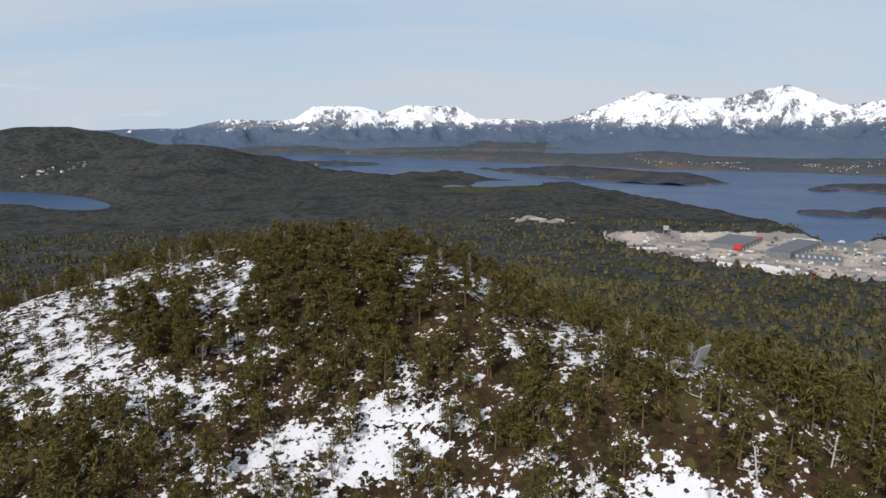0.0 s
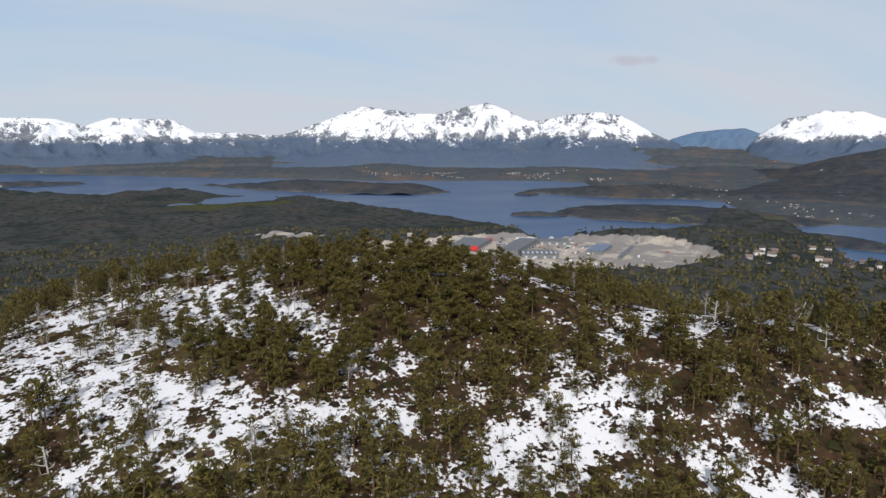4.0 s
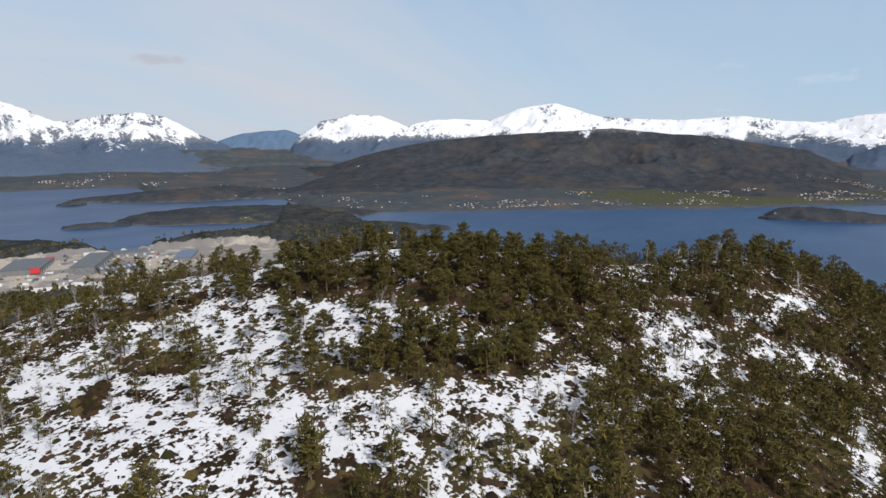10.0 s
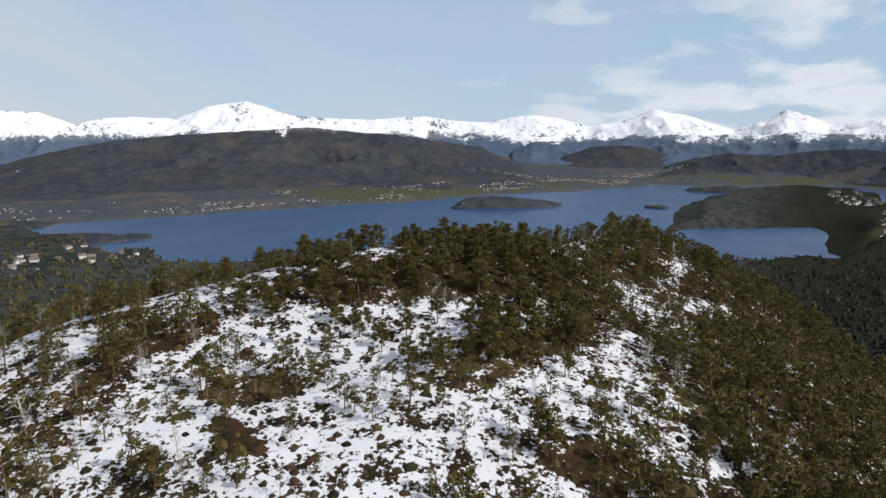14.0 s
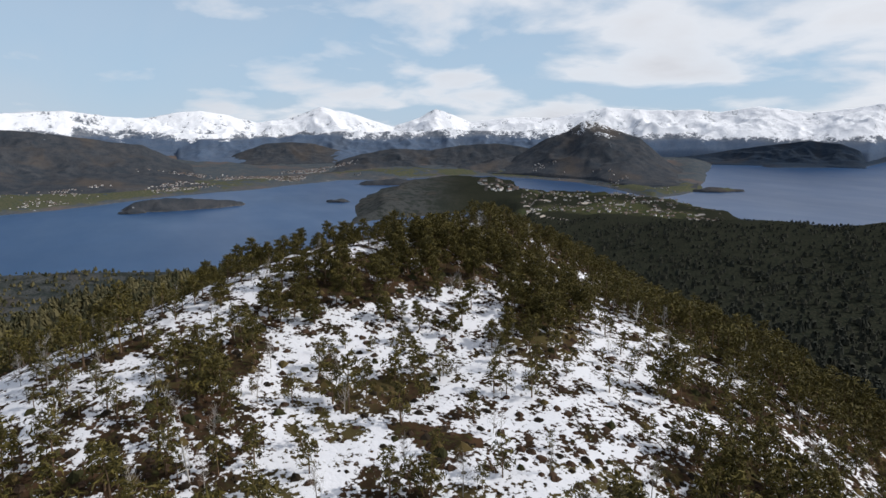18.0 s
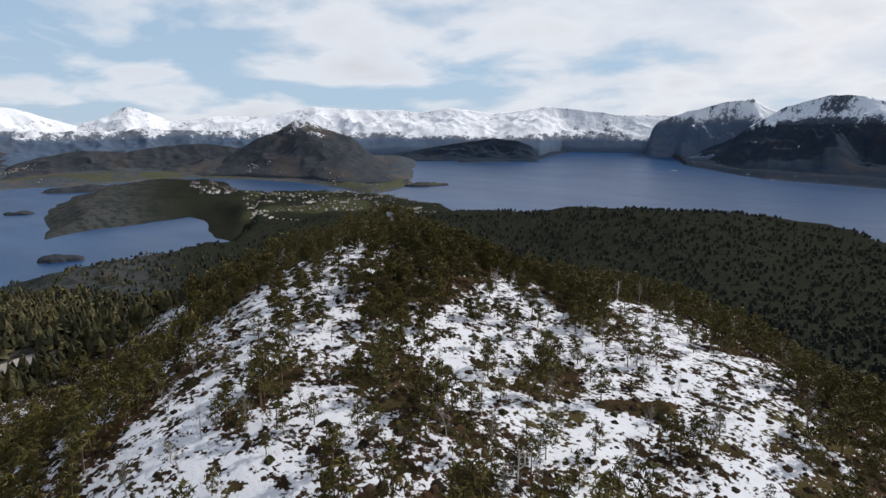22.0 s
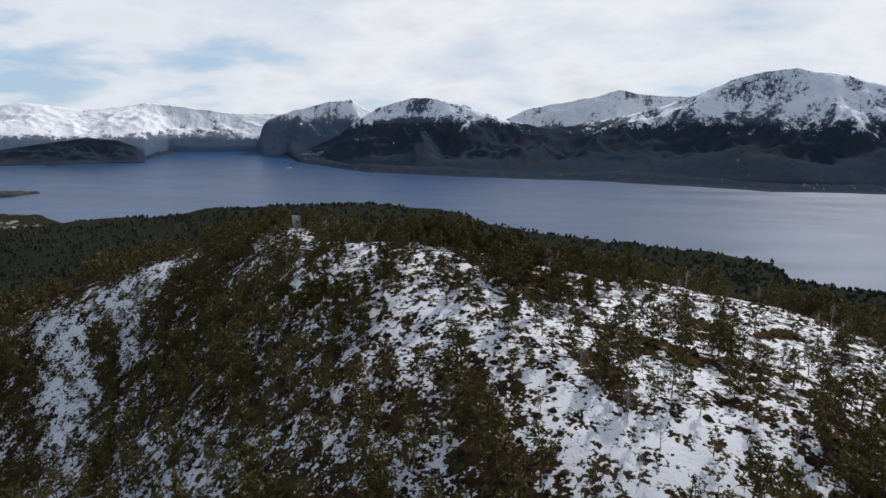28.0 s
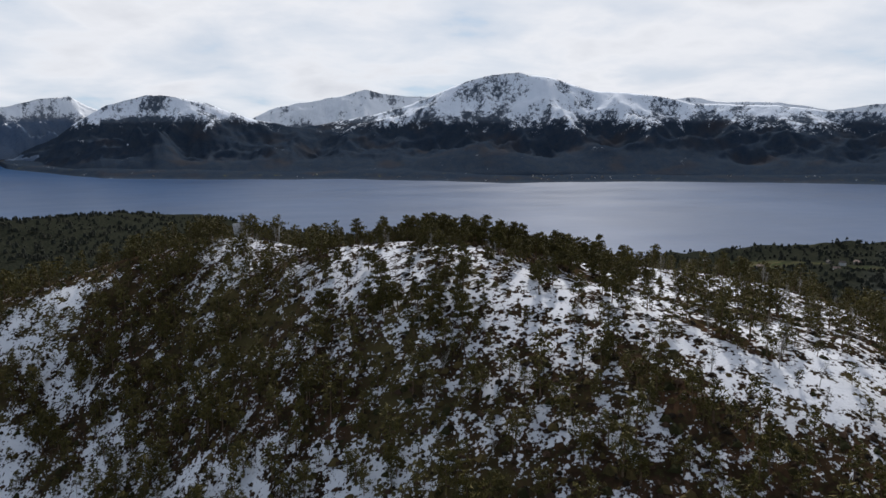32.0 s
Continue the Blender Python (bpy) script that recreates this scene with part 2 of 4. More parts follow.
# ---- materials ----
def material(name, rough=0.9, spec=0.3):
    m = bpy.data.materials.new(name)
    m.use_nodes = True
    b = m.node_tree.nodes["Principled BSDF"]
    b.inputs["Roughness"].default_value = rough
    b.inputs["Specular IOR Level"].default_value = spec
    return m, m.node_tree, b


def noise_node(t, scale, detail=4.0, rough=0.55, vec=None):
    n = add(t.nodes, "ShaderNodeTexNoise", Scale=scale, Detail=detail, Roughness=rough)
    if vec is None:
        g = t.nodes.new("ShaderNodeNewGeometry")
        vec = g.outputs["Position"]
    t.links.new(vec, n.inputs["Vector"])
    return n.outputs[0]


def cover_of(t):
    a = t.nodes.new("ShaderNodeAttribute")
    a.attribute_name = "cover"
    s = t.nodes.new("ShaderNodeSeparateColor")
    t.links.new(a.outputs["Color"], s.inputs[0])
    return [*s.outputs[:3], a.outputs["Alpha"]]


def bumped(t, b, height, strength, distance):
    n = add(t.nodes, "ShaderNodeBump", Strength=strength, Distance=distance)
    t.links.new(height, n.inputs["Height"])
    t.links.new(n.outputs[0], b.inputs["Normal"])


def two_tone(name, a, b_, scale, rough=0.9, spec=0.3, bump=0.3, dist=0.05, by_island=0.0):
    m, t, b = material(name, rough, spec)
    n1, n2 = noise_node(t, scale), noise_node(t, scale * 9)
    f = calc(t, "ADD", calc(t, "MULTIPLY", n1, 0.65), calc(t, "MULTIPLY", n2, 0.35))
    if by_island:
        g = t.nodes.new("ShaderNodeNewGeometry")
        f = calc(t, "ADD", f, calc(t, "MULTIPLY", calc(t, "SUBTRACT", g.outputs["Random Per Island"], 0.5), by_island))
    t.links.new(blend(t, step(t, f, 0.3, 0.7), a, b_), b.inputs["Base Color"])
    if bump:
        bumped(t, b, n2, bump, dist)
    return m


def ground_material():
    m, t, b = material("hill_ground", 0.95, 0.0)
    snow, field, gravel, wood = cover_of(t)
    big, mid, fine = noise_node(t, 0.05, 4), noise_node(t, 0.36, 6, 0.62), noise_node(t, 1.9, 4, 0.6)
    heath = blend(t, step(t, mid, 0.35, 0.65), (0.028, 0.019, 0.012), (0.074, 0.042, 0.025))
    heath = blend(t, step(t, fine, 0.45, 0.75), heath, (0.045, 0.05, 0.018))
    heath = blend(t, step(t, big, 0.5, 0.7), heath, (0.085, 0.07, 0.03))
    wide = noise_node(t, 0.007, 5, 0.6)
    floor_ = blend(t, step(t, mid, 0.4, 0.6), (0.044, 0.050, 0.052), (0.070, 0.071, 0.067))
    floor_ = blend(t, step(t, wide, 0.52, 0.7), floor_, blend(t, fine, (0.054, 0.050, 0.046), (0.088, 0.076, 0.066)))
    floor_ = blend(t, calc(t, "MULTIPLY", step(t, big, 0.46, 0.62), 0.75), floor_, (0.022, 0.027, 0.023))
    floor_ = blend(t, step(t, wide, 0.50, 0.30), floor_, (0.027, 0.034, 0.032))
    # Floor under the south woods is painted darker, standing in for shade.
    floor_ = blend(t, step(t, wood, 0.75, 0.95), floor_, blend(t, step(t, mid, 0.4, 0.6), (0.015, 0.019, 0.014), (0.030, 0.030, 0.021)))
    wood = calc(t, "MULTIPLY", wood, 1.43, True)
    heath = blend(t, wood, heath, floor_)
    grass = blend(t, step(t, big, 0.4, 0.6), (0.044, 0.056, 0.025), (0.078, 0.072, 0.038))
    col = blend(t, field, heath, grass)
    stone = blend(t, step(t, mid, 0.3, 0.7), (0.36, 0.32, 0.27), (0.50, 0.45, 0.39))
    tar = noise_node(t, 0.018, 3)
    stone = blend(t, step(t, tar, 0.41, 0.53), stone, blend(t, fine, (0.20, 0.19, 0.18), (0.30, 0.28, 0.26)))
    edge = noise_node(t, 0.05, 4)
    gravel = step(t, calc(t, "ADD", gravel, calc(t, "MULTIPLY", calc(t, "SUBTRACT", edge, 0.5), 0.5)), 0.45, 0.55)
    col = blend(t, gravel, col, stone)
    v = calc(t, "ADD", snow, calc(t, "ADD", calc(t, "MULTIPLY", calc(t, "SUBTRACT", mid, 0.5), 1.7), calc(t, "MULTIPLY", calc(t, "SUBTRACT", fine, 0.5), 1.35)))
    white = step(t, v, 0.47, 0.53)
    t.links.new(blend(t, white, col, blend(t, fine, (0.64, 0.66, 0.70), (0.75, 0.75, 0.76))), b.inputs["Base Color"])
    crowns = add(t.nodes, "ShaderNodeTexVoronoi", Scale=0.22)
    t.links.new(t.nodes.new("ShaderNodeNewGeometry").outputs["Position"], crowns.inputs["Vector"])
    domes = calc(t, "MULTIPLY", calc(t, "SUBTRACT", 1.0, crowns.outputs["Distance"]), calc(t, "MULTIPLY", wood, 9.0))
    lift = calc(t, "ADD", calc(t, "ADD", calc(t, "MULTIPLY", white, 0.7), calc(t, "MULTIPLY", fine, 0.6)), domes)
    bumped(t, b, lift, 0.6, 0.25)
    return m


def country_material(name, wood_a, wood_b, patch, rock_a, rock_b, snow_tint=(0.76, 0.78, 0.81)):
    """Woods, fields, bare rock and snow by the land's own cover."""
    m, t, b = material(name, 0.95, 0.0)
    snow, field, rock = cover_of(t)[:3]
    steep = t.nodes.new("ShaderNodeMapping")
    steep.inputs["Scale"].default_value = (1.0, 1.0, 0.30)
    t.links.new(t.nodes.new("ShaderNodeNewGeometry").outputs["Position"], steep.inputs["Vector"])
    big, mid, fine = noise_node(t, 0.0045, 5), noise_node(t, 0.022, 5, 0.62), noise_node(t, 0.13, 4, 0.65)
    rill, crag = noise_node(t, 0.050, 6, 0.68, steep.outputs[0]), noise_node(t, 0.011, 5, 0.62, steep.outputs[0])
    wood = blend(t, step(t, mid, 0.35, 0.65), wood_a, wood_b)
    wood = blend(t, calc(t, "MULTIPLY", step(t, fine, 0.5, 0.75), 0.7), wood, tuple(0.45 * c for c in wood_a))
    wood = blend(t, calc(t, "MULTIPLY", step(t, big, 0.50, 0.72), 0.65), wood, patch)
    grass = blend(t, step(t, fine, 0.4, 0.6), (0.058, 0.070, 0.042), (0.092, 0.088, 0.056))
    f = step(t, calc(t, "ADD", field, calc(t, "MULTIPLY", calc(t, "SUBTRACT", mid, 0.5), 1.3)), 0.5, 0.6)
    col = blend(t, f, wood, grass)
    col = blend(t, rock, col, blend(t, step(t, rill, 0.4, 0.6), rock_a, rock_b))
    rough_snow = calc(t, "ADD", calc(t, "MULTIPLY", calc(t, "SUBTRACT", rill, 0.5), 1.25), calc(t, "MULTIPLY", calc(t, "SUBTRACT", fine, 0.5), 0.8))
    rough_snow = calc(t, "ADD", rough_snow, calc(t, "MULTIPLY", calc(t, "SUBTRACT", crag, 0.5), 1.7))
    white = step(t, calc(t, "ADD", snow, rough_snow), 0.38, 0.66)
    t.links.new(blend(t, white, col, snow_tint), b.inputs["Base Color"])
    bumped(t, b, calc(t, "ADD", calc(t, "MULTIPLY", fine, 0.35), calc(t, "MULTIPLY", rill, calc(t, "ADD", calc(t, "MULTIPLY", rock, 0.8), 0.10))), 0.6, 14.0)
    return m


def water_material():
    m, t, b = material("sea_water", 0.2, 0.16)
    n1, n3 = noise_node(t, 0.006, 4), noise_node(t, 0.0016, 3)
    t.links.new(blend(t, step(t, n3, 0.35, 0.65), (0.012, 0.047, 0.122), (0.016, 0.058, 0.146)), b.inputs["Base Color"])
    wind = t.nodes.new("ShaderNodeMapping")
    wind.inputs["Rotation"].default_value, wind.inputs["Scale"].default_value = (0, 0, radians(20)), (0.25, 1.0, 1.0)
    t.links.new(t.nodes.new("ShaderNodeNewGeometry").outputs["Position"], wind.inputs["Vector"])
    n2 = noise_node(t, 0.007, 5, 0.6, wind.outputs[0])
    r = calc(t, "ADD", calc(t, "ADD", calc(t, "MULTIPLY", n1, 0.08), calc(t, "MULTIPLY", n2, 0.14)), 0.22)
    t.links.new(r, b.inputs["Roughness"])
    return m


GROUND = ground_material()
# Bluish cast in these base colours stands in for aerial haze.
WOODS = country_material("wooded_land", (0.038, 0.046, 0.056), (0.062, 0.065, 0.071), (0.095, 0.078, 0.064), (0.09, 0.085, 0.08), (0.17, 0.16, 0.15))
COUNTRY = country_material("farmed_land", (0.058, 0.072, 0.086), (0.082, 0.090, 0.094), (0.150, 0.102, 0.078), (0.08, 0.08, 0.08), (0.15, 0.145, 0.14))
# Bluish snow tints here and below imitate blue shade on the snow.
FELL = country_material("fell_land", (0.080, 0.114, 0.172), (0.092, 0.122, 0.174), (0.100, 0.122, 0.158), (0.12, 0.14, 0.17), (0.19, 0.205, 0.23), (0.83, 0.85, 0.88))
# Darker set for slopes against the sun: backlight put into the colour.
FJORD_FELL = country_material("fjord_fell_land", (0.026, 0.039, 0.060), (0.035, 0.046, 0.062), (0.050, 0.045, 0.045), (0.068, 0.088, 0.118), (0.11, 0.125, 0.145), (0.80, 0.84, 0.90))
# Blue of distance painted into the rock's colour.
HAZE_BLUE_FELL = country_material("haze_blue_rock", (0.10, 0.165, 0.265), (0.12, 0.18, 0.27), (0.11, 0.16, 0.235), (0.09, 0.12, 0.17), (0.13, 0.16, 0.20))
WATER = water_material()
NEEDLES = two_tone("pine_needles", (0.044, 0.040, 0.012), (0.118, 0.095, 0.022), 0.7, 0.75, 0.2, 0.0, 0.05, 0.35)
# South-side forest: cloud shadow and backlight put into darker needle colours.
SHADED_NEEDLES = two_tone("shaded_needles", (0.024, 0.028, 0.022), (0.042, 0.042, 0.031), 0.012, 0.9, 0.1, 0.0, 0.05, 0.3)
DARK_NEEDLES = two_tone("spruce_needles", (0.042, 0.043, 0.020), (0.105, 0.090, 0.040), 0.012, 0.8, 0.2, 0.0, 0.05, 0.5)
BARK = two_tone("pine_bark", (0.10, 0.06, 0.035), (0.20, 0.14, 0.09), 3.0, 0.95, 0.2, 0.6, 0.03)


# ---- meshes ----
def mesh_of(name, verts, faces, mat, cover=None, smooth_=False):
    """A mesh from arrays of places and of triangles or quads."""
    verts, faces = np.asarray(verts, np.float32), np.asarray(faces, np.int32)
    n, k = faces.shape
    me = bpy.data.meshes.new(name)
    me.vertices.add(len(verts))
    me.vertices.foreach_set("co", verts.ravel())
    me.loops.add(n * k)
    me.loops.foreach_set("vertex_index", faces.ravel())
    me.polygons.add(n)
    me.polygons.foreach_set("loop_start", np.arange(0, n * k, k, dtype=np.int32))
    me.polygons.foreach_set("use_smooth", np.full(n, smooth_))
    me.update(calc_edges=True)
    if cover is not None:
        c = np.ones((len(verts), 4), np.float32)
        c[:, :cover.shape[1]] = cover
        me.attributes.new("cover", "FLOAT_COLOR", "POINT").data.foreach_set("color", c.ravel())
    me.materials.append(mat)
    return me


def sheet(name, x, y, z, mat, cover=None, loop=False, bend=True):
    """A smooth sheet over a net of places."""
    n, m = x.shape
    if bend:
        x, y, z = warp(x, y, z)
    i, j = np.meshgrid(np.arange(n if loop else n - 1), np.arange(m - 1), indexing="ij")
    i2 = (i + 1) % n
    faces = np.stack([i * m + j, i * m + j + 1, i2 * m + j + 1, i2 * m + j], -1).reshape(-1, 4)
    c = None if cover is None else np.stack(cover, -1).reshape(-1, len(cover))
    return new(name, mesh_of(name, np.stack([x, y, z], -1).reshape(-1, 3), faces, mat, c, True))


# ---- water and home land ----
# drifts: middle, half length, half width, heading in degrees from x
DRIFTS = [(-44, 119, 44.2, 33.8, 46), (63, 99, 40.0, 12.3, 116), (5, 71, 27.8, 6.9, 22), (88, 114, 21.1, 6.3, 159), (-1, 109, 22.4, 10.0, 139), (112, 85, 12.9, 5.4, 148), (92, 132, 10.6, 4.3, 119), (4, 51, 7.4, 3.8, 118), (-76, 81, 16.3, 4.9, 92), (79, 79, 19.1, 4.6, 154), (22, 78, 7.4, 12.3, 51), (69, 68, 12.2, 4.2, 10), (44, 137, 12.2, 4.9, 133), (-46, 76, 16.2, 4.3, 174), (18, 54, 9.9, 1.5, 148), (30, 132, 17, 4.5, 145), (14, 146, 15, 5.5, 140), (-77, 127, 7.4, 11.2, 28), (-42, 156, 22, 10, 20), (-13, 42, 11.6, 1.1, 175)]

# heath blown bare within them, in the same terms
BARE = [(-23, 103, 23.4, 6.5, 108), (-44, 93, 14.3, 3.5, 137), (9, 68, 13.5, 4.6, 136), (57, 98, 5.6, 4.8, 89), (74, 105, 12.4, 2.9, 124), (-47, 139, 10.1, 1.7, 143), (44, 122, 9.2, 2.5, 123), (91, 108, 18.1, 1.9, 112), (69, 83, 11.3, 2.0, 136), (-55, 121, 6.4, 2.8, 99), (-66, 82, 3.1, 7.3, 174), (83, 56, 6.8, 13.9, 100), (11, 94, 4.9, 2.5, 107), (-90, 111, 23.0, 3.0, 122), (-62, 158, 9, 2.2, 100), (-90, 120, 7.0, 4.5, 72), (-38, 150, 5.5, 1.4, 114), (-26, 160, 10, 2.0, 110), (-40, 71, 4.4, 1.4, 136), (-49, 142, 9.4, 2.0, 4)]

# bare wet peat in the snow
PEAT = [(-67.5, 119.5, 2.2, 0.2, 60), (-64, 121.5, 2.4, 0.1, 35)]


def open_side(x, y):
    """1 on the thinly wooded north-west flank, where more snow lies."""
    return smooth(92, 122, y) * smooth(6, -20, x - 0.3 * (y - 110))


def steep_side(x, y):
    """1 on the steep east flank."""
    return smooth(-12, 16, x - 0.3 * (y - 110)) * smooth(95, 120, y)


def spot(x, y, cx, cy, a, b, turn_):
    """1 inside a soft oval, 0 outside it."""
    c, s = math.cos(radians(turn_)), math.sin(radians(turn_))
    u, v = (x - cx) * c + (y - cy) * s, (y - cy) * c - (x - cx) * s
    return smooth(1.5, 0.7, np.hypot(u / (a + 0.6), v / (b + 0.6)))


def snow_on_hill(x, y):
    """How much snow lies on the hilltop, 0 to 1."""
    az, r = polar(x, y)
    wx, wy = x + fbm(x, y, 9, 3, 61) * 2.0, y + fbm(x, y, 9, 3, 66) * 2.0
    fall, across = 0.87 * y - 0.5 * x, 0.5 * y + 0.87 * x
    d = 0.0 * x
    for cx, cy, a, b, turn_ in DRIFTS:
        d = np.maximum(d, spot(wx, wy, cx, cy, a, b, turn_))
    for cx, cy, a, b, turn_ in BARE:
        d = d * (1 - spot(wx, wy, cx, cy, a, b, turn_))
    s = 0.288 - 0.012 * open_side(x, y) + 0.08 * steep_side(x, y) + (0.275 + 0.02 * open_side(x, y) - 0.06 * steep_side(x, y)) * d + 0.12 * fbm(fall / 2.2, across, 9, 3, 21) + 0.10 * fbm(x, y, 4, 2, 25)
    for cx, cy, a, b, turn_ in PEAT:
        s = s - 0.7 * spot(wx, wy, cx, cy, a, b, turn_)
    w = smooth(205, 135, r)
    return s * w - 0.7 * (1 - w)


# a pale road to the village: bearing, distance
ROAD = [place(*q) for q in ((127, 1500), (125, 1590), (123.6, 1690), (123, 1850), (124.2, 2000), (128, 1960), (133, 1900), (138, 1850))]


def on_road(x, y):
    near = np.full(np.shape(x), 1e9)
    for (ax, ay), (bx, by) in zip(ROAD[:-1], ROAD[1:]):
        ux, uy = bx - ax, by - ay
        t = np.clip(((x - ax) * ux + (y - ay) * uy) / (ux * ux + uy * uy), 0, 1)
        near = np.minimum(near, np.hypot(x - ax - t * ux, y - ay - t * uy))
    return smooth(10, 2, near)


def home_cover(x, y, z):
    az, r = polar(x, y)
    snow = snow_on_hill(x, y)
    gravel = np.maximum(in_site(az, r), in_quarry(az, r) * smooth(-0.3, 0.1, fbm(x, y, 40, 3, 71)))
    field = smooth(0.38, 0.55, fbm(x, y, 260, 3, 31)) * smooth(900, 1200, r) * smooth(60, 20, z) * smooth(66, 60, az % 360)
    field = np.maximum(field, smooth(0.05, 0.3, fbm(x, y, 150, 3, 32)) * smooth(208, 214, az % 360) * smooth(240, 228, az % 360) * smooth(1020, 1080, r))
    field = np.maximum(field, 0.75 * smooth(-0.05, 0.3, fbm(x, y, 120, 3, 33)) * smooth(121.5, 123, az) * smooth(144, 140, az) * smooth(1600, 1700, r) * smooth(2560, 2480, r))
    gravel = np.maximum(gravel, on_road(x, y))
    gravel = np.maximum(gravel, 0.85 * smooth(1.2, 0.7, np.hypot((x - 139 + 0.3 * (y - 128)) / 6, (y - 128) / 15)))
    # Alpha above 0.7 marks the south woods, whose floor has shade painted in.
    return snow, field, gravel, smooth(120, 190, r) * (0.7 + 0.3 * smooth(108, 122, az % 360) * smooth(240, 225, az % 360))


def build_home():
    az = np.radians(np.arange(0, 360, 0.45))
    r = np.concatenate([np.arange(0.5, 130, 0.85), 130 * (4950 / 130) ** (np.linspace(0, 1, 185) ** 0.95)])
    a, d = np.meshgrid(az, r, indexing="ij")
    x, y = CX + d * np.sin(a), CY + d * np.cos(a)
    z = home(x, y)
    canopy = smooth(500, 1100, d) * (1 - in_site(*polar(x, y))) * smooth(3, 10, z)
    cov = home_cover(x, y, z)
    z = z + canopy * (1 - cov[1]) * (fbm(x, y, 22, 2, 41) * 3.5 * smooth(1700, 1300, d) + fbm(x, y, 160, 3, 43) * 9 * smooth(1100, 1600, d))
    tagged(sheet("ground", x, y, z, GROUND, cov, True), "snow-patched heath hilltop falling to wooded lowland and shore", "ground", kind="structure")
    r = np.concatenate([[10.0], np.linspace(900, 2600, 24), 2600 * (17000 / 2600) ** np.linspace(0.02, 1, 60)])
    a, d = np.meshgrid(np.radians(np.arange(0, 360, 2.0)), r, indexing="ij")
    tagged(sheet("water", CX + d * np.sin(a), CY + d * np.cos(a), d * 0.0, WATER, None, True), "blue rippled fjord water", "water", kind="structure")


build_home()


# ---- islands and far shores ----
def island(name, az, r, half_long, half_wide, heading, h, label, category="island", field=0.2):
    """A wooded island: an uneven mound; heading is the bearing of its long side."""
    cx, cy = place(az, r)
    n, m = 120, 26
    t, s = np.meshgrid(np.linspace(0, 2 * np.pi, n, endpoint=False), np.linspace(0.0, 1.12, m), indexing="ij")
    u, v = np.cos(t) * s * half_long, np.sin(t) * s * half_wide
    b = radians(heading)
    x, y = cx + u * math.sin(b) + v * math.cos(b), cy + u * math.cos(b) - v * math.sin(b)
    edge = 1 + 0.36 * fbm(x, y, half_wide * 1.1, 4, int(r))
    q = s / edge
    z = h * np.clip(1 - q ** 2, -0.3, 1) ** 1 * np.where(q < 1, 0.75 + 0.35 * fbm(x, y, half_wide, 3, 5), 1) + smooth(0.98, 0.9, q) * (4 + 3 * fbm(x, y, 25, 2, 3))
    f = field * smooth(-0.1, 0.4, fbm(x, y, 160, 2, 77)) + 0 * x
    shore_rock = smooth(0.97, 1.0, q)
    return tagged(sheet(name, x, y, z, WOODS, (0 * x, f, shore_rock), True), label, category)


island("island", 13.6, 2994, 660, 190, 131, 42, "long low wooded island in the fjord", field=0.25)
island("islet", 30.5, 2680, 52, 20, 110, 13, "small wooded islet in the fjord")
island("islet", 32.0, 2010, 95, 28, 118, 11, "small low wooded islet in the fjord")
island("island", 92.8, 2230, 190, 85, 175, 36, "dark wooded island off the far shore")
island("islet", 89.0, 2140, 42, 20, 175, 12, "small wooded islet in the fjord")
island("headland", -10.5, 3800, 330, 80, 95, 24, "low wooded headland at the channel", "headland", 0.3)
island("islet", 106, 2270, 40, 18, 190, 9, "small wooded islet in the fjord")
island("island", 112, 2980, 260, 60, 195, 26, "low wooded island before the far shore")
island("headland", 45, 2090, 390, 200, 135, 30, "low wooded headland with a few fields", "headland", 0.5)
island("headland", 39.5, 2800, 460, 200, 130, 44, "wooded headland on the far shore", "headland", 0.4)
island("headland", 56.3, 1745, 190, 70, 169, 13, "low wooded spit of land", "headland", 0.1)
island("islet", 107.7, 1412, 46, 22, 200, 11, "small round wooded islet near the shore")
island("island", 138.3, 2880, 120, 36, 200, 16, "low grassy islet by the fjord", field=0.8)

FAR_SHORE = [(-40, 4995), (-16, 4995), (-10, 4815), (-5, 4450), (0, 4100), (4, 3850), (10, 3720), (18, 3455), (24, 3450), (32, 3440), (35.5, 3400), (37, 2800), (47, 2560), (49.5, 2150), (53, 2045), (65, 2112), (70, 2170), (83.5, 2350), (89, 2520),
             (97.3, 2780), (103, 3020), (106, 3240), (110, 3250), (114.6, 3390), (119, 3500), (122, 3350), (127.5, 3100), (133.5, 2480), (135.5, 2650), (138, 2920), (139.5, 4600), (148, 5000), (151, 7000), (156.5, 9000), (160.3, 4750),
             (164.5, 3950), (166.5, 3660), (172.4, 3480), (179, 3330), (186, 3220), (200, 3020), (210, 3240), (229, 3536), (320, 4600)]


SURFACES = []


def land_height(az, r):
    """Height of the highest of the far lands at a bearing and distance."""
    best = np.full(len(az), -50.0)
    for grid_az, d, z in SURFACES:
        i = np.clip(np.searchsorted(grid_az, az), 0, len(grid_az) - 1)
        inside = (az >= grid_az[0]) & (az <= grid_az[-1])
        for n in np.nonzero(inside)[0]:
            row = d[i[n]]
            if row[0] <= r[n] <= row[-1]:
                best[n] = max(best[n], np.interp(r[n], row, z[i[n]]))
    return best


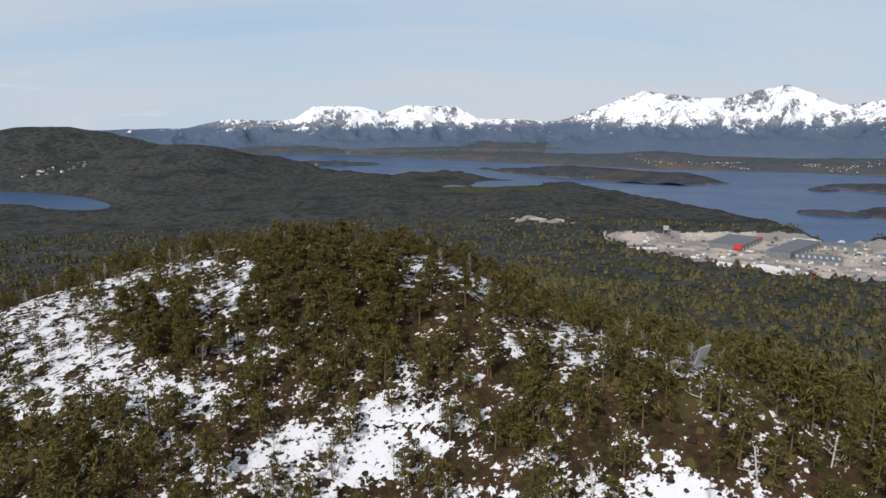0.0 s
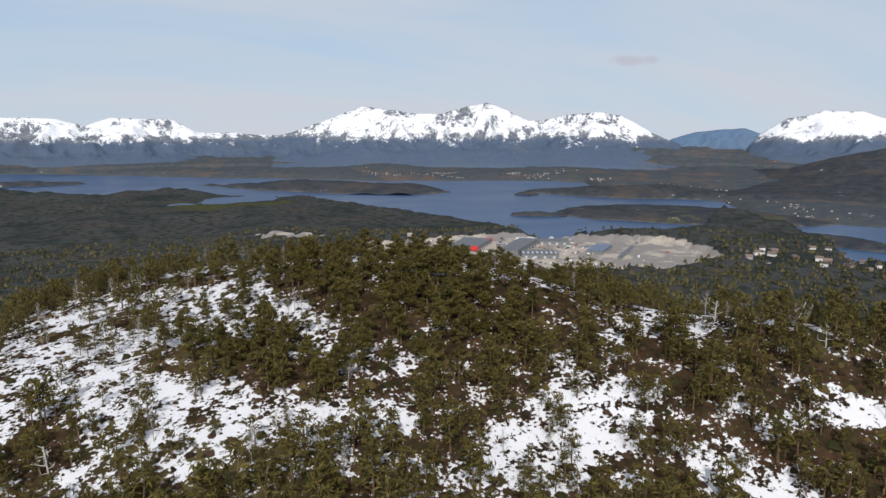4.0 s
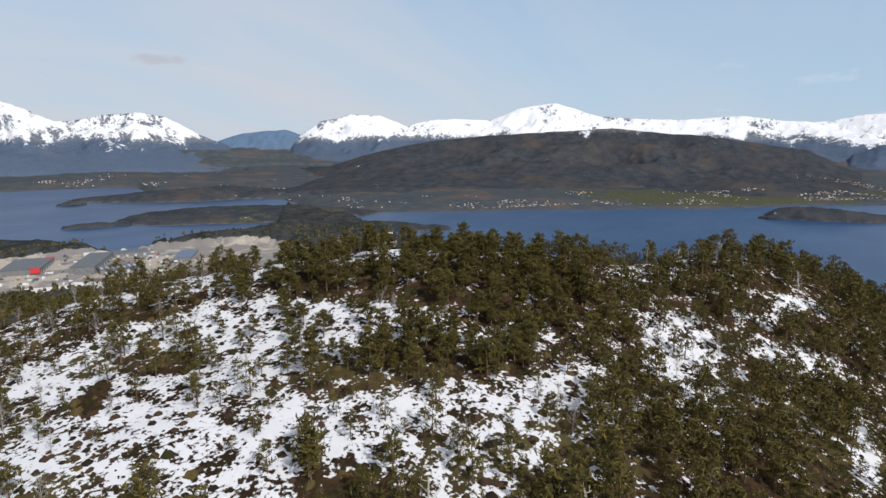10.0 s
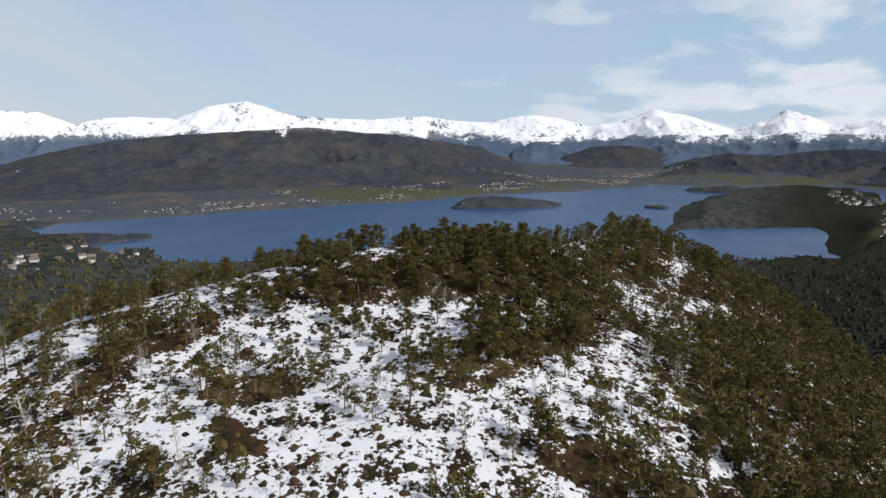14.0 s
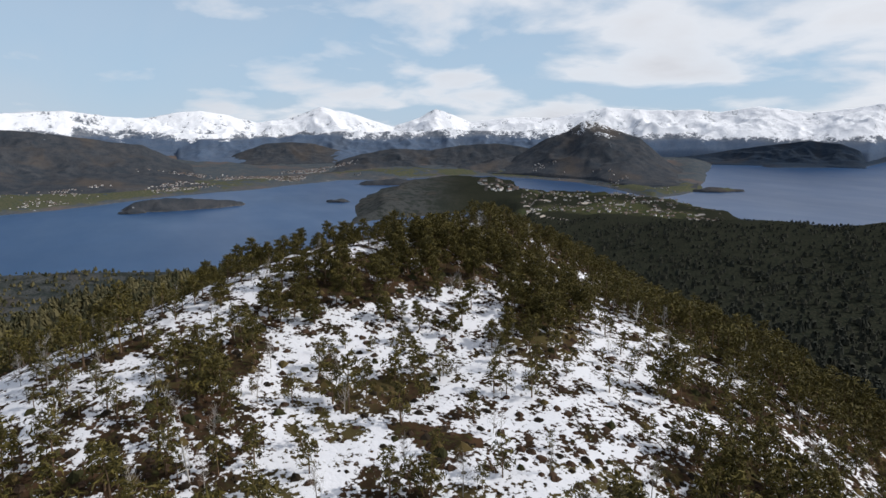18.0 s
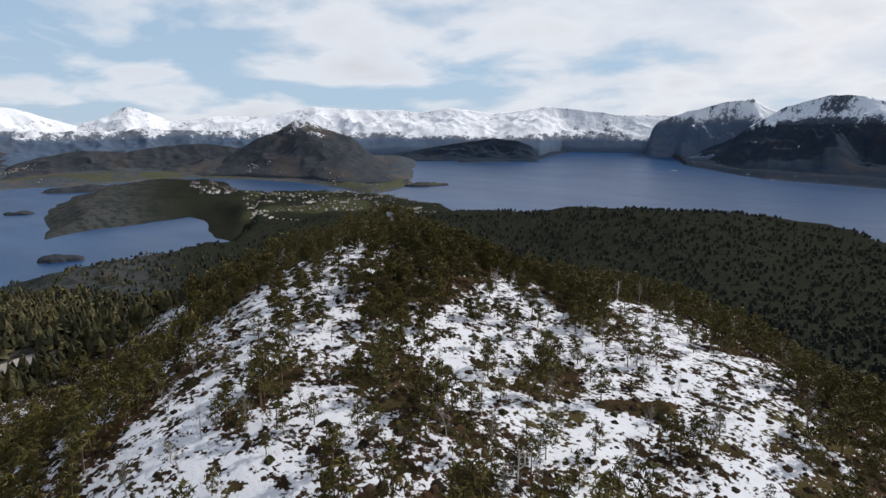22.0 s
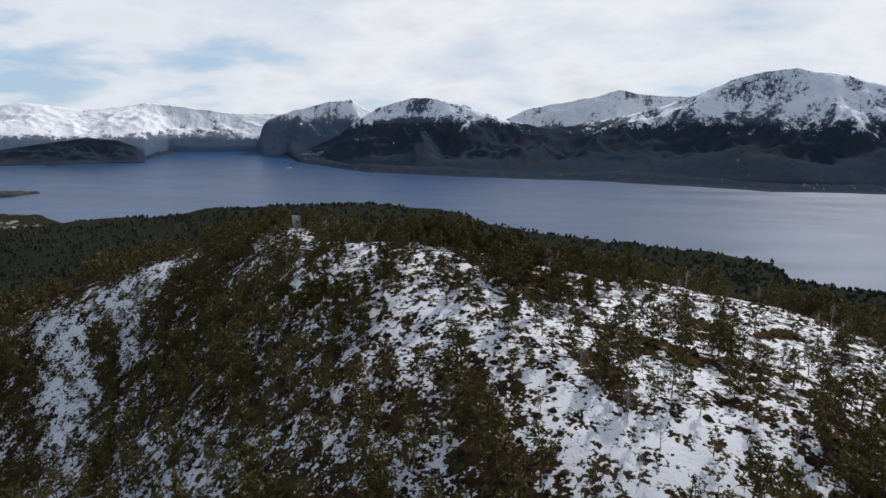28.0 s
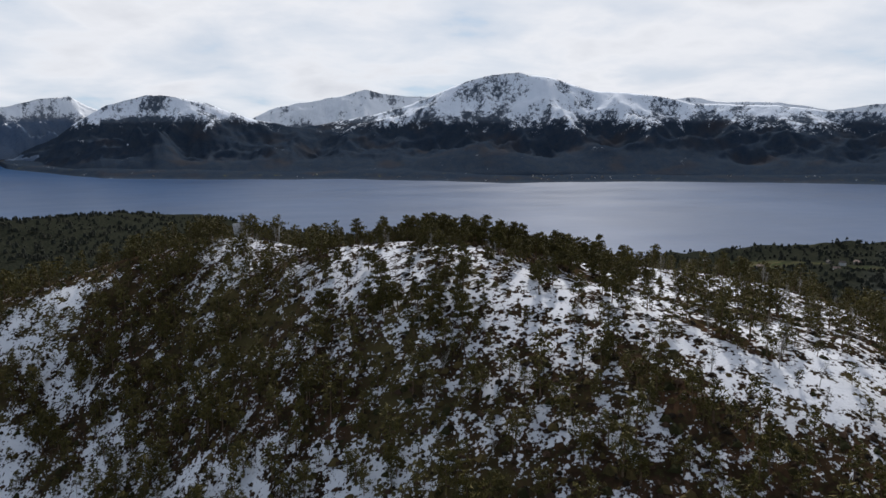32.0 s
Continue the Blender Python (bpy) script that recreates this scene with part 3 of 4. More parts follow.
def far_land(a0, a1, mat, farmed, label):
    """The low land behind the far shore, up to the foot of the ranges."""
    az = np.arange(a0, a1, 0.25)
    shore = table(az, FAR_SHORE, True)
    s = np.linspace(0, 1, 60) ** 1.7
    a, k = np.meshgrid(az, s, indexing="ij")
    sh = np.repeat(shore[:, None], len(s), 1)
    d = sh - 60 + k * (13500 - sh)
    x, y = CX + d * np.sin(np.radians(a)), CY + d * np.cos(np.radians(a))
    inland = d - sh - fbm(x, y, 350, 4, 51) * 70
    z = np.clip(inland * 0.12, -10, 1e9)
    z = np.minimum(z, 22 + 0.003 * inland) + smooth(50, 500, inland) * (fbm(x, y, 700, 4, 52) * 35 + fbm(x, y, 60, 2, 53) * 5)
    z = np.maximum(z, np.minimum(inland * 0.12, 6))
    z = z - 60 * smooth(5800, 6000, d) * smooth(8200, 7900, d) * smooth(-8.5, -10, a)
    edge = smooth(a0 - 0.2, a0 + 2, a) * smooth(a1 + 0.2, a1 - 2.5, a)
    z = z * edge - 14 * (1 - edge)
    f = farmed * ((0.38 + 0.35 * smooth(62, 70, a)) * smooth(1000, 100, inland) * smooth(0, 60, inland) * smooth(-0.4, 0.15, fbm(x, y, 500, 3, 54)))
    SURFACES.append((az, d, z))
    tagged(sheet("far_shore", x, y, z, mat, (0 * x, f, smooth(60, 10, inland) * 0.35)), label, "shore", kind="structure")


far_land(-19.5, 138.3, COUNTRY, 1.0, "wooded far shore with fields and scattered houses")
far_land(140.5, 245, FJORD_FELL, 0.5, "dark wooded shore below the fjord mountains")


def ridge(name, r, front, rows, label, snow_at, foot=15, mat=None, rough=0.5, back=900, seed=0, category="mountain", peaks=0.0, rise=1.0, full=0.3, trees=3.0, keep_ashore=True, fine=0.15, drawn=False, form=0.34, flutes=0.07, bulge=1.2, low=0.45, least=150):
    """A range of hills: rows give bearing and height above the eye's level in degrees along its crest; snow_at is the snow line in the same degrees."""
    a0, a1 = rows[0][0], rows[-1][0]
    az = np.arange(a0, a1 + 0.01, fine)
    s = np.concatenate([np.linspace(-1, -0.6, 11)[:-1], np.linspace(-0.6, 0, 44), np.linspace(0.1, 1, 5)])
    a, k = np.meshgrid(az, s, indexing="ij")
    shore = table(az, FAR_SHORE, True)
    if drawn:
        shore = NEAR + (FAR - NEAR) * (1 - np.exp(-np.maximum(shore - NEAR, 0) / (FAR - NEAR)))
    reach = np.clip(r - shore - 60, least, front)[:, None] if keep_ashore else front
    d = r + np.where(k < 0, k * reach, k * back)
    x, y = CX + d * np.sin(np.radians(a)), CY + d * np.cos(np.radians(a))
    deg = r * math.radians(1.0)
    crest = CZ + deg * table(az, rows)
    ends = smooth(0, 1.2, az - a0) * smooth(0, 1.2, a1 - az)
    crest = foot - 40 + (crest - foot + 40) * ends
    jag = fbm(az * 40, az * 0, 34, 5, seed)
    crest = crest + jag * peaks * r * 0.0016
    top = np.repeat(crest[:, None], len(s), 1)
    p = np.where(k < 0, 1 + k, 1 - k)
    shape = np.where(p < 0, 0, p ** bulge)
    z = foot + (top - foot) * shape
    h = np.maximum(top - foot, 0)
    carve = fbm(x, y, front * form, 5, seed + 7, True)
    z = z - (0.75 - carve) * rough * h * 0.8 * np.sin(np.pi * np.clip(p, 0, 1)) ** 0.7 * (low + (1 - low) * smooth(0.25, 0.65, p)) * (k < 0)
    u, v = np.radians(a) * r, d
    bend = fbm(x, y, front * 0.25, 3, seed + 5) * front * 0.06
    gully = fbm(u + bend, v * 0.45 + bend, front * 0.13, 5, seed + 9, True)
    z = z - (0.6 - gully) * rough * flutes * h * smooth(1.0, 0.85, p) * smooth(0.05, 0.5, p) * (k < 0)
    z = z - 110 * smooth(0.07, 0, p)
    if not drawn:
        SURFACES.append((az, d, z))
    z = z + fbm(x, y, 45, 2, seed + 2) * trees * smooth(0, 0.1, p)
    over = (z - CZ) / np.radians(d) - snow_at + 0.45 * fbm(x, y, 420, 4, seed + 4)
    snow = 0.5 + np.clip(over * rise, -0.6, full) + 0.45 * (gully - 0.55) + 0.3 * (carve - 0.55)
    rock = smooth(-0.4, 0.0, over)
    f = 0.22 * smooth(foot + 50, foot + 5, z)
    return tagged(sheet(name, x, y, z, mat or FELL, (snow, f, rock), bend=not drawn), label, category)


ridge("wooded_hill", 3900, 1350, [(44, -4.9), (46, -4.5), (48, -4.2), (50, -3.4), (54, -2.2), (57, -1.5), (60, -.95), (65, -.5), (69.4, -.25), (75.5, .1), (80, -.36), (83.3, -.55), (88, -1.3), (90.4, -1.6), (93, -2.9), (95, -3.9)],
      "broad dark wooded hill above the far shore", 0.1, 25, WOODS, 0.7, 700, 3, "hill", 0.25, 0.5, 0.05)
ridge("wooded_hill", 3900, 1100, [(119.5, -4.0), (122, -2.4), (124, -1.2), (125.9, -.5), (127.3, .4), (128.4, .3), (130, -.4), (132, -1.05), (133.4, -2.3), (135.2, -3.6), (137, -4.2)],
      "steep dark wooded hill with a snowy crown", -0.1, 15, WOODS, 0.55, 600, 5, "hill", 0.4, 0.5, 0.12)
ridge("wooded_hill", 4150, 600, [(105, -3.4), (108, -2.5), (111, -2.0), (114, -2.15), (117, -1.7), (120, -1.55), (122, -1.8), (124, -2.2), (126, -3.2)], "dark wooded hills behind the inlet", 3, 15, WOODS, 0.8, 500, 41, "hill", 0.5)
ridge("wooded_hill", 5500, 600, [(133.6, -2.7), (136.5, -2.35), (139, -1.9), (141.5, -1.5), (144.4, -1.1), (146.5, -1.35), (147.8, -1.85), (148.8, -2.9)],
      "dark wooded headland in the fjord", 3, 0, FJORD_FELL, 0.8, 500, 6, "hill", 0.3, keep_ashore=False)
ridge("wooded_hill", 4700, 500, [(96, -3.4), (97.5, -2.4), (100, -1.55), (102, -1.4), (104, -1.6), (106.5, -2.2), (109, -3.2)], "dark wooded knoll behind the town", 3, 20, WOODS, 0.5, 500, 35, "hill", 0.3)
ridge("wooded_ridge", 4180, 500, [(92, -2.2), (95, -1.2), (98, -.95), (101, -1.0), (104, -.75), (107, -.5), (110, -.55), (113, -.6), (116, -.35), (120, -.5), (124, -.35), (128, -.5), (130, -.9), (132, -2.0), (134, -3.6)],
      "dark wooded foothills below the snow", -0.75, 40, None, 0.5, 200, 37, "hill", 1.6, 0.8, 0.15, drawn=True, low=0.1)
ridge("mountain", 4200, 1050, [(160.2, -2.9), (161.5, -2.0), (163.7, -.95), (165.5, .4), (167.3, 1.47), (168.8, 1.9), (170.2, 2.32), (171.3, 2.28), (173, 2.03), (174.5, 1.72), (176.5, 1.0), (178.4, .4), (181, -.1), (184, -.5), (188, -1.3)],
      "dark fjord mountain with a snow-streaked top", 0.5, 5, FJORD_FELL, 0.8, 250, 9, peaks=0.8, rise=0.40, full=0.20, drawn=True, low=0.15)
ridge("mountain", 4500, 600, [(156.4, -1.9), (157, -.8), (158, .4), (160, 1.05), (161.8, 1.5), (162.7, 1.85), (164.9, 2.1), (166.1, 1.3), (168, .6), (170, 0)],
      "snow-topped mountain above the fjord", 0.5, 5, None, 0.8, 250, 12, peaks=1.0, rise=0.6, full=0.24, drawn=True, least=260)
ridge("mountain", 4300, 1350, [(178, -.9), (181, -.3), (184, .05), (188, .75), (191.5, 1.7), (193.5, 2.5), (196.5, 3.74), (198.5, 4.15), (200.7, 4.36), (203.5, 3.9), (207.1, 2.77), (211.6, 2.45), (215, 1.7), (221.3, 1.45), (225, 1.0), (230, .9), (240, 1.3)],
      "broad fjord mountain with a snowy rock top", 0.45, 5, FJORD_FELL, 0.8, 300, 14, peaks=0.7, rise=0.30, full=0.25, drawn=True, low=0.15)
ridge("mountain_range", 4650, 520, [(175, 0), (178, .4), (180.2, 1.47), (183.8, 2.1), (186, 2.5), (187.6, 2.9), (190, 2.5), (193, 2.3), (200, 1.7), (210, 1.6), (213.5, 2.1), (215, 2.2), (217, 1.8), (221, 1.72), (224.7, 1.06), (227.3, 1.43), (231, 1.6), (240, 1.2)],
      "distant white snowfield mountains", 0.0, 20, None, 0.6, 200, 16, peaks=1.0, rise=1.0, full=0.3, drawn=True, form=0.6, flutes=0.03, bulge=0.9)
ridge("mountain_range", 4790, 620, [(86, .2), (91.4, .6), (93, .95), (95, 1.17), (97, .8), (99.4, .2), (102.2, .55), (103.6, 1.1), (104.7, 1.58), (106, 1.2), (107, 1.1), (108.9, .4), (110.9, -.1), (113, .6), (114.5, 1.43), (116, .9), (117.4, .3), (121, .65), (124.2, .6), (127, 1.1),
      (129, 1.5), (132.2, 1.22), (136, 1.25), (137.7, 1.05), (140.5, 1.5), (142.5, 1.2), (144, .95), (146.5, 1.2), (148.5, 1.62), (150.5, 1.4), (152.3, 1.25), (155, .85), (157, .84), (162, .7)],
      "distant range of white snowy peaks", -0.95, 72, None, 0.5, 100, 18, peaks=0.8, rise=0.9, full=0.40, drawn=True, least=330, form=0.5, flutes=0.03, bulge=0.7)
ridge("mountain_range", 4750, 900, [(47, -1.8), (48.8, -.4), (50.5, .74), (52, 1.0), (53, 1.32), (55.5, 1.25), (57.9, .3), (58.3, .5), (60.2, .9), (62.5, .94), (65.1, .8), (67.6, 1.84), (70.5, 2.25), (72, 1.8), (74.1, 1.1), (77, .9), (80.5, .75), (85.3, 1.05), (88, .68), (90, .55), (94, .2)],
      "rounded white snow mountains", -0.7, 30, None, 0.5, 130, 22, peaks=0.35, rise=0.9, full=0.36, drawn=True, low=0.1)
ridge("mountain_range", 4780, 500, [(41, -1.2), (43.9, -.3), (45.8, -.08), (47.7, .08), (48.9, -.4), (51, -.9)], "distant rocky mountains tinted haze blue", 5, 30, HAZE_BLUE_FELL, 0.9, 100, 24, peaks=0.6, drawn=True)
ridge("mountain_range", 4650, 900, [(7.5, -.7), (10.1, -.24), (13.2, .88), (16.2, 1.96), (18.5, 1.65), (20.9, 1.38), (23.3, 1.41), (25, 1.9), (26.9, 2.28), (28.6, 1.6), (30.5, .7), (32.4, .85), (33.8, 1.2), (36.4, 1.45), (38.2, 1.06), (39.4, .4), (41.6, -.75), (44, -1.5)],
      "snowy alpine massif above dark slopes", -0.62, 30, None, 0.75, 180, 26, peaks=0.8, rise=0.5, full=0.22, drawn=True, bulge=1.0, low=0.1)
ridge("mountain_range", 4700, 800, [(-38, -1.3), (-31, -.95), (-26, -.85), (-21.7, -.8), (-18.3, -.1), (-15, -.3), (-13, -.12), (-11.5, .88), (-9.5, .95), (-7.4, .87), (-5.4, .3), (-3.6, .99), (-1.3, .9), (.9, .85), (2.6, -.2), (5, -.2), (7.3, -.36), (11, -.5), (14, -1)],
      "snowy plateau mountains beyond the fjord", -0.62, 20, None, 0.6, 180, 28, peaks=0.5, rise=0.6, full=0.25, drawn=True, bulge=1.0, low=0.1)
ridge("wooded_hill", 5600, 900, [(-9, -3.1), (-5, -2.5), (2, -2.3), (10, -2.2), (18, -2.1), (26, -1.9), (34, -1.7), (38, -1.5), (43, -1.6), (48, -2.0), (53, -2.7)], "low wooded hills behind the far shore", 3, 40, COUNTRY, 0.7, 800, 33, "hill", 0.6)


# ---- trees ----
def pine(seed, height, cards, size, plain=False):
    """Trunk and crown of a pine: a bent tapered stem, limbs, and needle tufts along them."""
    g = np.random.default_rng(seed)
    tv, tf = [], []

    def stem(p0, p1, r0, r1, k=5):
        b = len(tv)
        for p, r in ((p0, r0), (p1, r1)):
            for i in range(k):
                q = 2 * math.pi * i / k
                tv.append((p[0] + r * math.cos(q), p[1] + r * math.sin(q), p[2]))
        for i in range(k):
            tf.append((b + i, b + (i + 1) % k, b + k + (i + 1) % k, b + k + i))
    bend = g.normal(0, 0.05, 2) * height
    at = lambda f: np.array([bend[0] * f * f, bend[1] * f * f, height * f])
    fs = np.linspace(0, 1, 6)
    if plain:
        fs = np.array([0, 0.5, 0.95])
    for f0, f1 in zip(fs[:-1], fs[1:]):
        stem(at(f0), at(f1), 0.024 * height * (1.05 - f0), 0.024 * height * (1.05 - f1), 4 if plain else 6)
    limbs = []
    low = g.uniform(0.20, 0.42)
    for i in range(13):
        f = low + (0.97 - low) * (i / 12) ** 0.9
        q = i * 2.4 + g.uniform(-0.5, 0.5)
        length = height * (0.06 + 0.27 * (1 - (f - low) / (1.02 - low)) ** 0.6) * g.uniform(0.65, 1.1)
        if f < low + 0.12:
            length *= 0.75
        p0 = at(f)
        p1 = p0 + np.array([math.cos(q) * length, math.sin(q) * length, length * g.uniform(0.05, 0.45)])
        if not plain:
            stem(p0, p1, 0.007 * height, 0.003 * height, 3)
        limbs.append((p0, p1, length))
    limbs.append((at(0.88), at(1.02), 0.12 * height))
    wts = np.array([l[2] for l in limbs])
    pick = g.choice(len(limbs), cards, p=wts / wts.sum())
    p0, p1 = np.array([limbs[i][0] for i in pick]), np.array([limbs[i][1] for i in pick])
    ln = np.array([limbs[i][2] for i in pick])
    c = p0 + (p1 - p0) * g.uniform(0.45, 1.1, (cards, 1)) + g.normal(0, 1, (cards, 3)) * (0.13 * ln + 0.022 * height)[:, None] * np.array([1, 1, 0.55])
    u = g.normal(0, 1, (cards, 3))
    u /= np.linalg.norm(u, axis=1)[:, None]
    w = np.cross(u, g.normal(0, 1, (cards, 3)))
    w /= np.linalg.norm(w, axis=1)[:, None]
    sz = size * g.uniform(0.6, 1.3, (cards, 1))
    cv = np.stack([c - u * sz * 1.15, c + w * sz * 0.5, c + u * sz * 1.25], 1).reshape(-1, 3)
    cf = np.arange(cards * 3).reshape(-1, 3)
    return np.array(tv), np.array(tf), cv, cf


def spread(verts, faces, places, scales, turns):
    """One array of many set-out copies."""
    n, k = len(places), len(verts)
    c, s = np.cos(turns)[:, None], np.sin(turns)[:, None]
    x = (verts[None, :, 0] * c - verts[None, :, 1] * s) * scales[:, None] + places[:, 0:1]
    y = (verts[None, :, 0] * s + verts[None, :, 1] * c) * scales[:, None] + places[:, 1:2]
    z = verts[None, :, 2] * scales[:, None] + places[:, 2:3]
    return np.stack([x, y, z], -1).reshape(-1, 3), (faces[None] + (np.arange(n) * k)[:, None, None]).reshape(-1, faces.shape[1])


def joined(name, chunks, mat, label, category):
    vs, fs, b = [], [], 0
    for v, f in chunks:
        vs.append(v)
        fs.append(f + b)
        b += len(v)
    return tagged(new(name, mesh_of(name, np.concatenate(vs), np.concatenate(fs), mat)), label, category, kind="stuff")


rng = np.random.default_rng(7)
kinds = [pine(40 + i, 5.0, 1150, 0.235) for i in range(6)]
x, y = rng.uniform(-170, 150, 18000), rng.uniform(-45, 270, 18000)
az_, r_ = polar(x, y)
s_ = snow_on_hill(x, y)
open_ = smooth(0.40, 0.58, s_)
open_ = open_ * (1 - 0.6 * steep_side(x, y))
keep = (r_ < 148) & (rng.uniform(0, 1, 18000) < (0.80 * (1 - open_) + 0.27 * open_) * (1 - 0.35 * smooth(85, 110, r_)) * (1 - 0.14 * open_side(x, y)) * (1 - 0.55 * smooth(1.2, 0.7, np.hypot((x + 76) / 15, (y - 118) / 22))) * (1 - 0.45 * smooth(70, 90, r_) * smooth(40, 60, az_) * smooth(150, 130, az_)))
open_ = open_[keep]
x, y = x[keep], y[keep]
zz = home(x, y)
hill_trees = np.stack([x, y, zz - 0.15], 1)
scale = (0.52 + 0.70 * rng.uniform(0, 1, len(x)) ** 1.4) * (1 - 0.3 * open_) * (1 + 0.35 * smooth(85, 125, polar(x, y)[1]))
turn = rng.uniform(0, 6.28, len(x))
middle = np.argsort(np.hypot(x + 20, y - 110))
single, rest = middle[:300], middle[300:]
protos = []
for i, (tv, tf, cv, cf) in enumerate(kinds):
    protos.append((mesh_of("trunk", tv, tf, BARK), mesh_of("crown", cv, cf, NEEDLES)))
for n, i in enumerate(single):
    root = new("pine_tree")
    root.matrix_basis = Matrix.Translation(hill_trees[i]) @ Matrix.Rotation(turn[i], 4, "Z") @ Matrix.Scale(scale[i], 4)
    tagged(root, "stunted green pine on the snowy hilltop", "tree", "pines on the hilltop")
    for me, nm in zip(protos[n % 6], ("trunk", "crown")):
        o = new(nm, me)
        o.parent = root
thin_kinds = [pine(60 + i, 5.0, 250, 0.32, True) for i in range(5)] + [pine(70 + i, 5.0, 110, 0.45, True) for i in range(5)]
outer = polar(x, y)[1] > 108
stems, crowns = [], []
for k, (tv, tf, cv, cf) in enumerate(thin_kinds):
    idx = rest[outer[rest] == (k > 4)][k % 5::5]
    stems.append(spread(tv, tf, hill_trees[idx], scale[idx], turn[idx]))
    crowns.append(spread(cv, cf, hill_trees[idx], scale[idx], turn[idx]))
joined("pine_trunks", stems, BARK, "many slender pine trunks on the hillside", "trunks")
joined("pine_crowns", crowns, NEEDLES, "many green pine crowns on the hillside", "trees")


def far_tree(seed, skirts):
    """A far-off conifer: uneven skirts of foliage and a blunt top."""
    g = np.random.default_rng(seed)
    v, f = [], []
    for z0, z1, w in skirts:
        b = len(v)
        for i in range(6):
            q = i * math.pi / 3 + z0 * 3
            v.append((w * g.uniform(0.6, 1.2) * math.cos(q), w * g.uniform(0.6, 1.2) * math.sin(q), z0 + g.uniform(-0.1, 0.12)))
        for i in range(3):
            q = i * math.pi * 2 / 3 + 1
            v.append((w * 0.6 * g.uniform(0.5, 1.2) * math.cos(q), w * 0.6 * g.uniform(0.5, 1.2) * math.sin(q), z1 + g.uniform(-0.15, 0.0)))
        for i in range(6):
            f.append((b + i, b + (i + 1) % 6, b + 6 + (i // 2) % 3))
        f += [(b + 1, b + 2, b + 7), (b + 6, b + 7, b + 8), (b + 3, b + 4, b + 8)]
    return np.array(v), np.array(f)


TWO, ONE = ((0.08, 0.55, 0.34), (0.30, 0.80, 0.28), (0.58, 1.0, 0.19)), ((0.10, 0.95, 0.42),)
N = 52000
r_ = 140 + (1500 - 140) * rng.uniform(0, 1, N) ** 1.6
a_ = rng.uniform(-45, 315, N)
away = (a_ > 242) & (r_ > 420)
a_[away] = rng.uniform(-45, 240, away.sum())
x, y = CX + r_ * np.sin(np.radians(a_)), CY + r_ * np.cos(np.radians(a_))
zz = home(x, y)
cov = home_cover(x, y, zz)
keep = (zz > 3) & (cov[2] < 0.1) & (cov[1] < 0.4) & (rng.uniform(0, 1, N) < 0.55 + 0.45 * smooth(140, 220, r_))
x, y, zz = x[keep], y[keep], zz[keep]
# Trees on the south side take the needle colour with shade painted in.
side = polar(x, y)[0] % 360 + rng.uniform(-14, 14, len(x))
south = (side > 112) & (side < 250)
for part_of, mat, label in ((~south, DARK_NEEDLES, "dense olive conifer forest below the hill"), (south, SHADED_NEEDLES, "dense conifer forest with shade painted into its dark colour")):
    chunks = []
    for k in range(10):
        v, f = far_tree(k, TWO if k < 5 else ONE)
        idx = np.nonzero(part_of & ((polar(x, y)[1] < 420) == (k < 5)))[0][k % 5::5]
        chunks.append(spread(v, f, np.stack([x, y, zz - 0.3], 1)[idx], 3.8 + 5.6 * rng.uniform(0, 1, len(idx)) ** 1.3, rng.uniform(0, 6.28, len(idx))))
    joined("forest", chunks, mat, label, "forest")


# ---- undergrowth on the hilltop ----
HEATHER = two_tone("heather", (0.020, 0.016, 0.011), (0.064, 0.040, 0.026), 1.5, 0.95, 0.1, 0.0, 0.05, 0.6)
JUNIPER = two_tone("juniper_needles", (0.030, 0.030, 0.012), (0.090, 0.066, 0.026), 1.2, 0.95, 0.1, 0.0, 0.05, 0.9)
TWIG = two_tone("birch_bark", (0.20, 0.18, 0.16), (0.42, 0.40, 0.37), 4.0, 0.9, 0.2, 0.0)


def hummock(seed):
    """A low tuft of heather."""
    g = np.random.default_rng(seed)
    v = [(g.uniform(-0.2, 0.2), g.uniform(-0.2, 0.2), g.uniform(0.35, 0.6))]
    for i in range(6):
        q = i * math.pi / 3
        v.append((g.uniform(0.3, 0.5) * math.cos(q), g.uniform(0.3, 0.5) * math.sin(q), g.uniform(0.15, 0.5)))
    for i in range(6):
        q = i * math.pi / 3 + 0.5
        v.append((g.uniform(0.5, 1.2) * math.cos(q), g.uniform(0.5, 1.2) * math.sin(q), -0.1))
    f = [(0, 1 + i, 1 + (i + 1) % 6) for i in range(6)]
    for i in range(6):
        f += [(1 + i, 7 + i, 1 + (i + 1) % 6), (1 + (i + 1) % 6, 7 + i, 7 + (i + 1) % 6)]
    return np.array(v), np.array(f)


